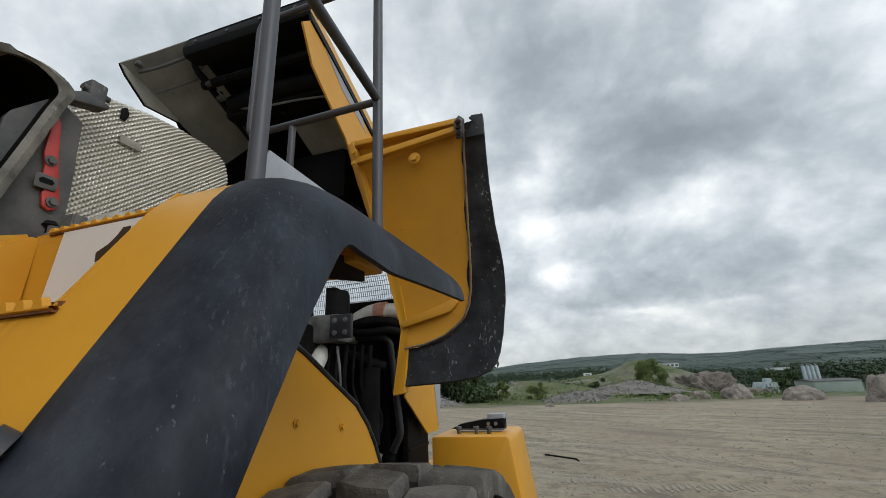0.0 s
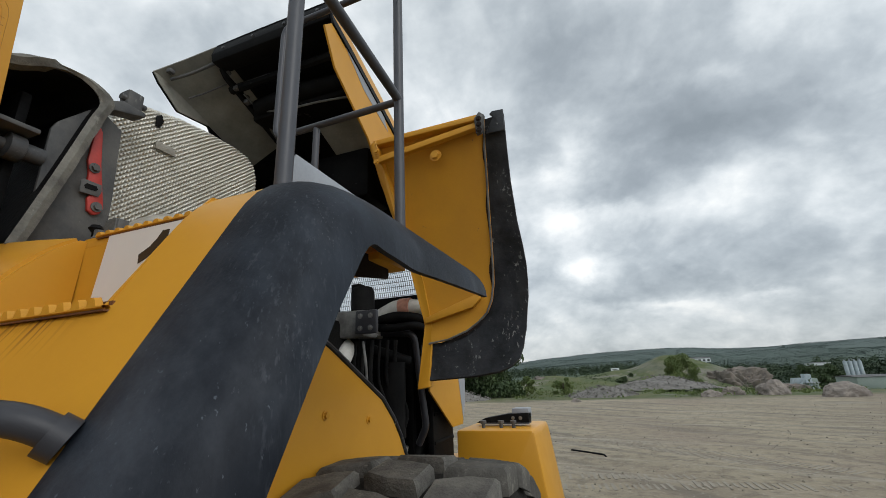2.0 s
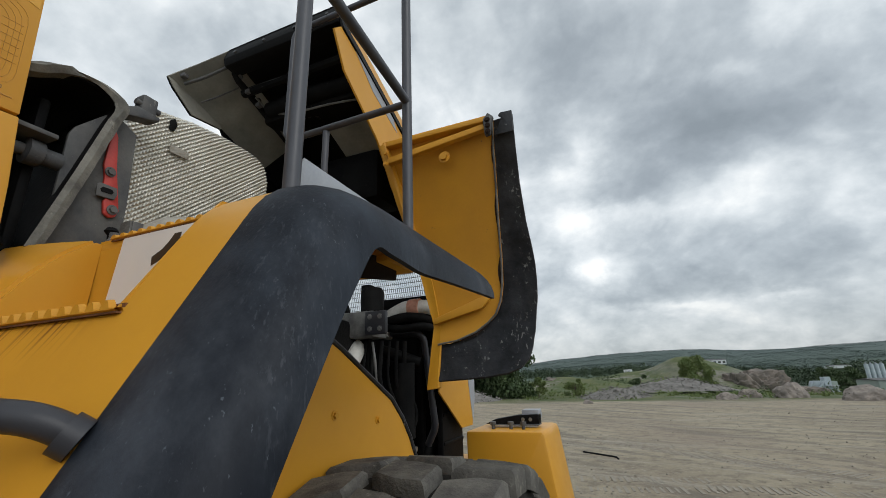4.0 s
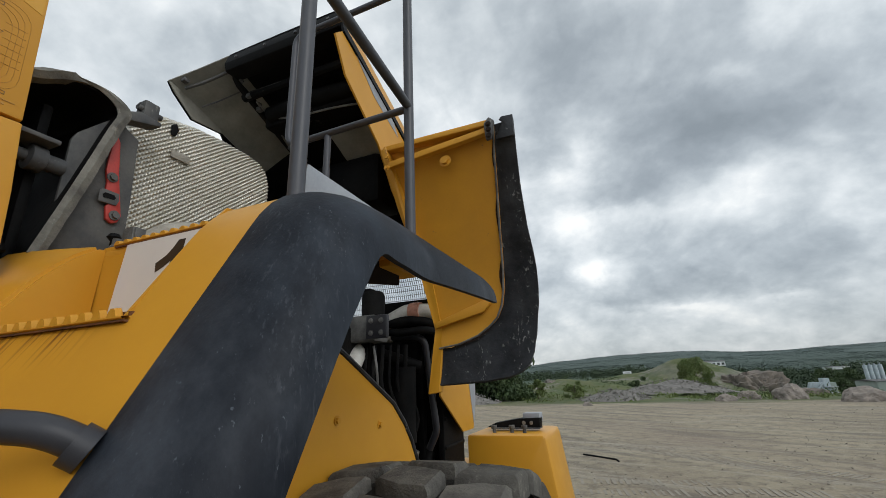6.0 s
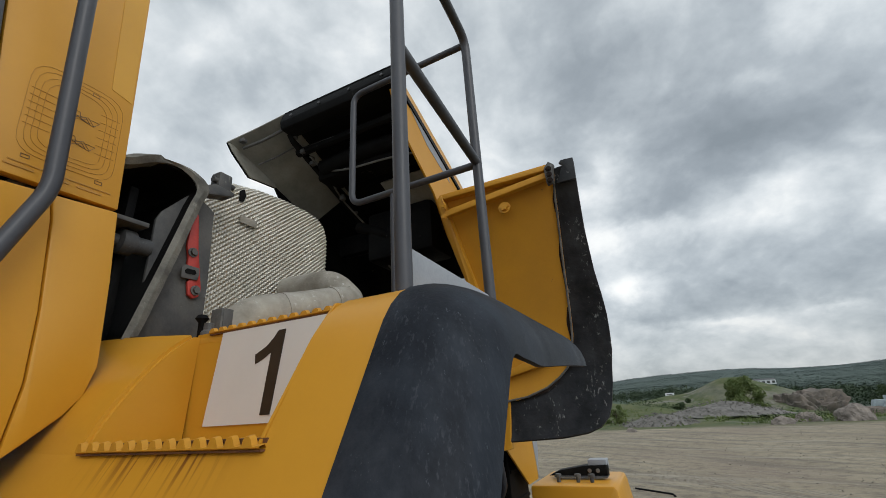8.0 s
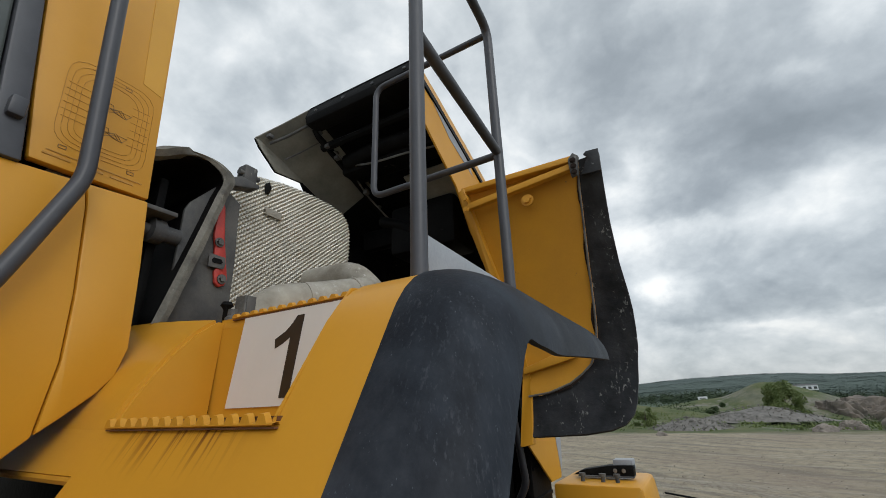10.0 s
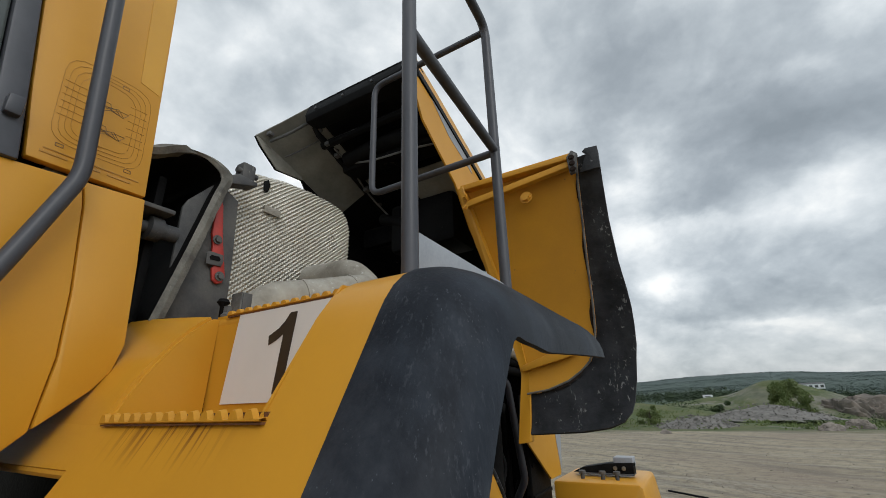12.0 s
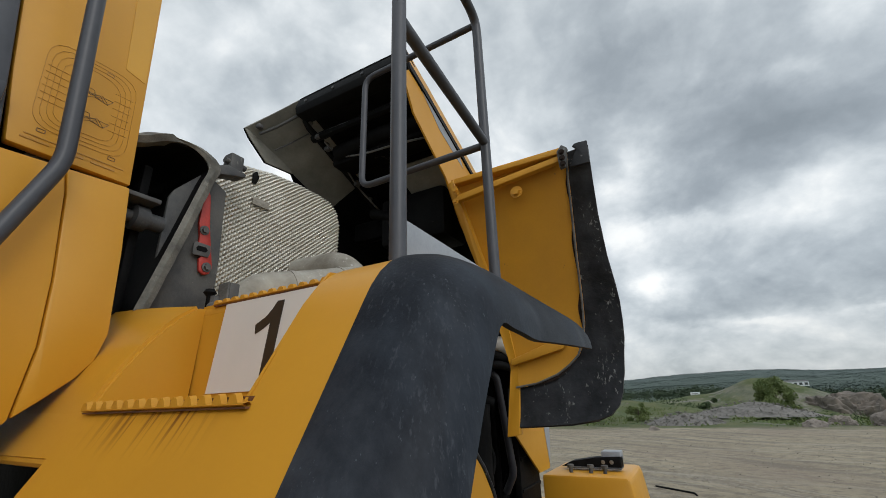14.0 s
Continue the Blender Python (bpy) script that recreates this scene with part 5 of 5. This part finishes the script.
part("hinge_post", prism([(-1.0, 1.665, 3.16), (-0.965, 1.665, 3.18), (-0.955, 1.69, 3.10), (-0.93, 1.83, 2.88), (-0.865, 2.00, 2.50), (-0.835, 2.04, 2.24), (-0.84, 1.98, 1.96), (-0.90, 1.97, 1.95), (-0.875, 2.02, 2.26), (-0.91, 1.98, 2.52), (-0.985, 1.82, 2.90)], (0, 0.05, 0), 0.006), YELLOW, rearguard)
# perforated rear grille: the open weave between the hood's top and its tail
gbm = bmesh.new()
slope = resample([(y - 0.03, z + lift(z) - 0.01) for y, z in TOP[4:7]], 26)
for q in slope:
    box((HX1 + 0.02, q.x - 0.002, q.y - 0.002), (HX0 - 0.02, q.x + 0.002, q.y + 0.002), 0, gbm)
for k in range(58):
    x = lerp(HX0 - 0.02, HX1 + 0.02, k / 57)
    for p, q in zip(slope[::5], slope[5::5]):
        prism([(x - 0.002, p.x, p.y), (x + 0.002, p.x, p.y), (x + 0.002, q.x, q.y), (x - 0.002, q.x, q.y)], (0, 0.003, 0.002), 0, gbm)
# white bars carry the brightness of sky seen through the weave
part("rear_grille", gbm, PAINT_WHITE, hood, "perforated rear grille, bars whitened for the sky showing through", 0)

# ---- yard and background ----


def stone(name, centre, size, seed, label, rough=0.22, mat=ROCK, div=5, cap=9.0):
    bm = bmesh.new()
    bmesh.ops.create_icosphere(bm, subdivisions=div, radius=1)
    for v in bm.verts:
        p = v.co.copy()
        k = 1 + rough * noise.noise(p * 1.3 + Vector((seed, 0, 0))) + rough * 0.5 * noise.noise(p * 3.1 + Vector((0, seed, 0)))
        k += rough * 0.35 * abs(noise.noise(p * 6.3 + Vector((seed, seed, 0)))) + rough * 0.22 * noise.noise(p * 13 + Vector((seed, 3, 0)))
        v.co = Vector((p.x * size[0], p.y * size[1], p.z * size[2] if p.z > 0 else p.z * size[2] * 0.35)) * k
        top = cap * size[2] * (1 + 0.12 * noise.noise(p * 4))
        if v.co.z > top:
            v.co.z = top + (v.co.z - top) * 0.12
    bmesh.ops.translate(bm, verts=bm.verts, vec=Vector(centre))
    return solo(name, bm, mat, centre, label, "rock", smooth=35, group="boulders along the yard edge")


stone("boulder", (6.0, 36.0, 0.0), (0.66, 0.5, 0.46), 1.0, "pale rounded boulder at the edge of the yard")
stone("boulder", (7.8, 38.5, -0.1), (0.75, 0.6, 0.72), 2.0, "grey angular boulder at the edge of the yard", 0.35)
stone("boulder", (10.25, 38.0, -0.1), (1.0, 0.85, 1.05), 3.0, "large brown-grey boulder at the edge of the yard", 0.25)
stone("boulder", (12.75, 34.0, -0.05), (1.15, 0.8, 0.85), 4.0, "long flat-topped tan boulder at the edge of the yard", 0.2)
stone("boulder", (15.3, 30.5, -0.05), (1.0, 0.8, 1.45), 5.0, "tall reddish boulder at the edge of the yard", 0.3)
stone("boulder", (-2.9, 33.5, -0.03), (0.35, 0.3, 0.26), 6.0, "small pale rock at the edge of the yard", 0.25)


stone("rock_outcrop", (22.8, 106.0, -4.2), (7.4, 4.2, 5.6), 7.0, "bare pinkish rock face on the green mound", 0.55, CLIFF, 6, 1.0)
stone("rock_outcrop", (28.5, 104.0, -5.6), (4.6, 3.4, 4.2), 8.0, "broken rock slope below the mound", 0.65, CLIFF, 6, 0.9)
stone("rock_outcrop", (-8.4, 62.0, -1.0), (4.6, 2.5, 2.2), 9.0, "grey quarried rock bank behind the yard", 0.6, CLIFF, 5)


def heap(name, centre, size, seed, label):
    """A heap of crushed stone: a rough mound strewn with stones."""
    rnd = random.Random(seed)
    bm = bmesh.new()
    n = 44
    grid = []
    for i in range(n + 1):
        row = []
        for j in range(n + 1):
            u, v = i / n * 2 - 1, j / n * 2 - 1
            r = math.hypot(u, v)
            h = max(0.0, 1 - r ** 1.3) * (0.85 + 0.3 * noise.noise((u * 2 + seed, v * 2, 0)))
            row.append(bm.verts.new((u * size[0], v * size[1], h * size[2] + 0.05 * noise.noise((u * 9, v * 9, seed)) - 0.12)))
        grid.append(row)
    for i in range(n):
        for j in range(n):
            bm.faces.new((grid[i][j], grid[i + 1][j], grid[i + 1][j + 1], grid[i][j + 1]))
    for _ in range(260):
        u, v = rnd.uniform(-0.9, 0.9), rnd.uniform(-0.9, 0.3)
        h = max(0.0, 1 - math.hypot(u, v) ** 1.3) * size[2] - 0.08
        s = rnd.uniform(0.03, 0.10)
        bmesh.ops.create_icosphere(bm, subdivisions=1, radius=s, matrix=Matrix.Translation((u * size[0], v * size[1], h)) @ Euler((rnd.random() * 6, rnd.random() * 6, 0)).to_matrix().to_4x4() @ Matrix.Diagonal((1, rnd.uniform(0.6, 1), rnd.uniform(0.5, 0.9), 1)))
    bmesh.ops.translate(bm, verts=bm.verts, vec=Vector(centre))
    return solo(name, bm, SCREE, centre, label, "gravel heap", "stuff", 25)


heap("gravel_heap", (-1.3, 41.0, 0.0), (3.4, 2.4, 1.0), 3, "grey heap of crushed stone at the yard edge")
heap("gravel_heap", (-14.5, 38.0, 0.0), (4.6, 3.0, 1.35), 8, "brown-grey heap of gravel beside the tree")
heap("gravel_heap", (4.2, 52.0, 0.2), (5.5, 3.0, 1.4), 11, "overgrown heap of stone behind the yard")


def leaves(bm, rnd, centre, radius, count, size, lean=3.15):
    for _ in range(count):
        d = Vector((rnd.gauss(0, 1), rnd.gauss(0, 1), rnd.gauss(0, 1))).normalized() * rnd.random() ** 0.5
        p = Vector(centre) + Vector((d.x * radius[0], d.y * radius[1], d.z * radius[2]))
        q = Euler((rnd.uniform(-lean, lean), rnd.uniform(-lean, lean), rnd.uniform(0, 6.3))).to_matrix()
        s = size * rnd.uniform(0.6, 1.4)
        bm.faces.new([bm.verts.new(p + q @ Vector(c) * s) for c in ((-0.5, 0, 0), (0, -0.28, 0.08), (0.5, 0, 0), (0, 0.28, 0.08))])


def tree(name, at, high, wide, seed, label, mat, leaf=0.3, count=260, clumps=26, group=""):
    rnd = random.Random(seed)
    t = thing(name, at, label, "tree", group=group)
    at = Vector(at)
    top = at + Vector((rnd.uniform(-0.2, 0.2) * wide, 0, high * 0.85))
    bm = tube([at - Vector((0, 0, 0.3)), at.lerp(top, 0.35), at.lerp(top, 0.7), top], 0.1, 0, 9, None, [0.035 * high, 0.028 * high, 0.016 * high, 0.004 * high])
    crown = bmesh.new()
    for k in range(clumps):
        f = rnd.uniform(0.06, 1.0)
        a = rnd.uniform(0, 6.283)
        reach = wide * (0.25 + 0.75 * math.sin(math.pi * min(1, f * 0.85 + 0.12))) * rnd.uniform(0.45, 1.0)
        c = at + Vector((math.cos(a) * reach, math.sin(a) * reach, high * f))
        tube([at.lerp(top, max(0.1, f - 0.15)), at.lerp(top, f * 0.9).lerp(c, 0.5), c], 0.02, 0, 5, bm, [0.008 * high, 0.005 * high, 0.002 * high])
        r = wide * rnd.uniform(0.22, 0.42)
        leaves(crown, rnd, c, (r, r, r * 0.75), count, leaf)
    part("trunk", bm, BARK, t)
    part("crown", crown, mat, t, "", 0)
    return t


tree("tree", (-11.2, 42.0, -0.3), 6.0, 3.4, 5, "dark leafy tree beside the gravel yard", LEAF, 0.34, 330, 54)
tree("bush", (-8.3, 44.0, 0.0), 1.7, 0.9, 7, "light green bush on the yard edge", LEAF_LIGHT, 0.16, 160, 14)
tree("bush", (-4.9, 45.0, 0.0), 1.6, 1.1, 9, "light green bush among the stones", LEAF_LIGHT, 0.16, 160, 14)
tree("tree", (9.9, 80.0, -1.6), 5.4, 2.8, 11, "bright green young tree on the slope", LEAF_LIGHT, 0.26, 380, 40)
tree("tree", (62.0, 188.0, height(62.0, 188.0)), 7.5, 5.0, 31, "dark green tree before the white shed", LEAF, 0.7, 160, 22)
tree("tree", (67.0, 190.0, height(67.0, 190.0)), 8.0, 5.0, 32, "dark green tree before the white shed", LEAF, 0.7, 160, 22)
tree("bush", (1.6, 70.0, -0.6), 2.2, 1.6, 13, "dark green bush on the slope", LEAF, 0.26, 140, 12)
tree("bush", (8.0, 70.0, -1.2), 2.4, 2.0, 15, "light green bush on the slope", LEAF_LIGHT, 0.26, 140, 14)

# shrubs and weeds strewn along the edge, uncountable
rnd = random.Random(21)
bm = bmesh.new()
for _ in range(420):
    y = rnd.uniform(37, 60)
    x = rnd.uniform(-0.55, 0.42) * y
    leaves(bm, rnd, (x, y, height(x, y) + 0.1), (0.45, 0.45, 0.2 * rnd.uniform(0.6, 2.0)), 16, 0.17)
weeds = solo("weeds", bm, LEAF_LIGHT, (0, 45, 0), "scrubby green weeds along the yard edge", "weeds", "stuff", 0)
bm = bmesh.new()
for _ in range(900):
    y = rnd.uniform(62, 175)
    x = rnd.uniform(-0.4, 0.75) * y
    if noise.noise((x * 0.03, y * 0.03, 3)) > -0.05:
        s = rnd.uniform(0.5, 1.4)
        leaves(bm, rnd, (x, y, height(x, y) + 0.4 * s), (1.2 * s, 1.2 * s, 0.7 * s), 44, 0.24)
solo("scrub", bm, LEAF, (0, 110, -2), "dark green scrub over the valley slopes", "scrub", "stuff", 0)
# woodland: ragged clumps in belts behind the quarry
bm = bmesh.new()
for _ in range(2300):
    y = rnd.uniform(215, 430)
    x = rnd.uniform(-0.35, 0.75) * y
    if noise.noise((x * 0.012, y * 0.012, 9)) < -0.25:
        continue
    h = rnd.uniform(3.5, 7.5) * (1.5 if x > 0.34 * y else 1.0)
    leaves(bm, rnd, (x, y, height(x, y) + h * 0.5), (h * 0.34, h * 0.34, h * 0.55), 55, h * 0.15, 0.95)
solo("woodland", bm, FOREST, (0, 300, 0), "dark mixed woodland across the valley", "woods", "stuff", 0)
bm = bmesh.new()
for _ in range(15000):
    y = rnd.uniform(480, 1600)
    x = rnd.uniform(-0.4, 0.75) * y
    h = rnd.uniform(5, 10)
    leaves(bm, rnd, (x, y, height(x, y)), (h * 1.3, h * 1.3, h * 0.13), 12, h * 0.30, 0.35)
# leaf colour holds the haze, matching the far ground tint
solo("far_woods", bm, surf("far_woods_haze_in_colour", (0.066, 0.094, 0.086), (0.080, 0.110, 0.100), 0.01, 0.95, 0, 0.1, 0.1), (0, 1000, 0), "wooded hills on the horizon, haze put into their colour", "woods", "stuff", 0)

# sign board, house, quarry plant
sign = thing("sign_board", (0.0, 121.0, 1.0), "white rectangular sign board on posts in the grass", "sign")
part("board", box((-1.0, 121.0, 1.95), (1.0, 121.08, 2.75), 0.02), PAINT_WHITE, sign)
for x in (-0.7, 0.7):
    part("post", box((x - 0.05, 121.09, height(x, 121) - 0.2), (x + 0.05, 121.17, 2.6), 0.01), BARK, sign)
part("text_bar", box((-0.6, 120.985, 2.3), (0.6, 120.998, 2.45)), DUSTY_GREY, sign)


def shed(name, x0, x1, y, z0, z1, deep, label, wall=PAINT_WHITE, windows=0, roof=0.5):
    s = thing(name, ((x0 + x1) / 2, y, z0), label, "building")
    foot = height((x0 + x1) / 2, y) - 0.5
    if foot < z0 - 1.0:
        # added base below the wall, coloured like the woods that would hide it
        part("lower_storey", box((x0 + 0.1, y + 0.1, foot), (x1 - 0.1, y + deep - 0.1, z0 - 0.004)), FOREST, s, "added dark green base that blends with the trees")
        part("wall", box((x0, y, z0), (x1, y + deep, z1), 0.03), wall, s)
    else:
        part("wall", box((x0, y, foot), (x1, y + deep, z1), 0.03), wall, s)
    part("roof", prism([(x0 - 0.2, y - 0.2, z1 + 0.005), (x0 - 0.2, y + deep + 0.2, z1 + 0.005), (x0 - 0.2, y + deep / 2, z1 + roof)], (x1 - x0 + 0.4, 0, 0)), DUSTY_GREY, s)
    for k in range(windows):
        c = lerp(x0, x1, (k + 0.5) / windows)
        wdw = part("window", box((c - 0.5, y - 0.06, z1 - 1.3), (c + 0.5, y - 0.004, z1 - 0.4), 0.02), GREY_PLATE, s)
        part("pane", box((c - 0.42, y - 0.075, z1 - 1.22), (c + 0.42, y - 0.064, z1 - 0.48)), GLASS_DARK, wdw)
    return s


shed("house", 30.3, 36.6, 205.0, 3.9, 5.6, 5.0, "white low house on the hill", windows=4)
shed("warehouse", 68.0, 73.3, 200.0, 1.0, 1.9, 8.0, "long white shed in the valley", windows=0, roof=0.25)
shed("warehouse", 43.6, 51.6, 110.0, -4.2, -1.0, 9.0, "grey-green flat shed in the quarry", PAINT_GREEN, 0, 0.35)
plant = thing("screening_plant", (44.6, 140.0, -8.0), "pale blue-white quarry plant with conveyor", "quarry plant")
part("hopper", prism([(42.3, 140, -2.9), (45.0, 140, -2.9), (44.7, 140, -1.3), (42.9, 140, -1.3)], (0, 3, 0), 0.05), PLANT_GREY, plant)
part("tower", box((45.2, 140.5, -8.0), (46.6, 143, -0.4), 0.05), PLANT_GREY, plant)
part("side_tower", box((46.6, 140.8, -8.0), (47.9, 143, -1.5), 0.05), PAINT_GREEN, plant)
part("conveyor", prism([(41.4, 139.6, -6.0), (41.9, 139.6, -6.0), (45.0, 139.6, -1.6), (44.7, 139.6, -1.3)], (0, 0.8, 0), 0.03), PLANT_GREY, plant)
for z in (-5.2, -4.0, -2.6):
    part("walkway", box((44.9, 139.8, z), (47.9, 140.4, z + 0.18), 0.02), GREY_PLATE, plant)
for x in (42.5, 43.6, 44.7):
    part("leg", box((x, 139.9, -9.0), (x + 0.2, 140.2, -2.9), 0.02), GREY_PLATE, plant)
plant.location.z -= 0.3
for k in range(4):
    x = 54.5 + k * 0.98
    s = thing("silo", (x, 141, -8.0), "white cylindrical quarry silo", "silo", group="row of silos")
    part("shell", tube([(x, 141, -8.0), (x, 141, 1.95), (x, 141, 2.1)], 0.44, 0, 20, None, [0.44, 0.44, 0.36]), PLANT_GREY, s)
    part("cap", tube([(x, 141, 2.1), (x, 141, 2.45)], 0.16, 0, 12), GREY_PLATE, s)
    for z in (-4.0, -1.5, 1.0):
        part("band", tube([(x, 141, z), (x, 141, z + 0.12)], 0.46, 0, 20), GREY_PLATE, s)

tracks_mat = surf("pressed_gravel", (0.30, 0.265, 0.21), (0.22, 0.19, 0.15), 3.0, 0.95, 0, 0.5, 40)
# debris and cables on the yard
solo("steel_bar", tube([(-1.36, 12.70, 0.05), (-0.95, 12.34, 0.06), (-0.53, 12.01, 0.06), (-0.48, 11.96, 0.02)], 0.022, 0, 8), BLACK, (-0.95, 12.35, 0.02), "dark bent scrap bar lying on the gravel", "scrap")
rnd = random.Random(33)
bm = bmesh.new()
for _ in range(1500):
    y = 6 + 26 * rnd.random() ** 1.6
    x = rnd.uniform(-0.45, 0.9) * y
    s = rnd.uniform(0.008, 0.035)
    bmesh.ops.create_icosphere(bm, subdivisions=1, radius=s, matrix=Matrix.Translation((x, y, height(x, y) + s * 0.2)) @ Euler((rnd.random() * 6, rnd.random() * 6, 0)).to_matrix().to_4x4() @ Matrix.Diagonal((1, 0.8, 0.6, 1))) if len(bm.verts) < 26000 else None
solo("loose_stones", bm, tracks_mat, (0, 12, 0), "loose small stones strewn over the yard", "stones", "stuff", 30)
bm = bmesh.new()
for c, ang, n in (((0.05, 9.15), 9, 22), ((-0.3, 9.9), 9, 26), ((1.5, 13.45), -44, 60), ((1.1, 12.95), -44, 52), ((2.4, 9.6), 4, 22)):
    for k in range(n):
        a = radians(ang)
        u = (k - n / 2) * 0.12
        x, y = c[0] + u * math.cos(a), c[1] + u * math.sin(a)
        jit = rnd.uniform(-0.02, 0.02)
        px, py = -math.sin(a), math.cos(a)
        w2, h2 = 0.20 + 4 * jit, 0.024 + 0.3 * jit
        if rnd.random() < 0.08:
            continue
        z = height(x, y)
        prism([(x + px * w2 + math.cos(a) * h2, y + py * w2 + math.sin(a) * h2, z - 0.01), (x - px * w2 + math.cos(a) * h2, y - py * w2 + math.sin(a) * h2, z - 0.01), (x - px * w2 - math.cos(a) * h2, y - py * w2 - math.sin(a) * h2, z - 0.01), (x + px * w2 - math.cos(a) * h2, y + py * w2 - math.sin(a) * h2, z - 0.012)], (0, 0, 0.018), 0, bm)
solo("crawler_tracks", bm, tracks_mat, (2, 12, 0), "ribbed crawler marks pressed in the gravel", "track marks", "stuff", 0)
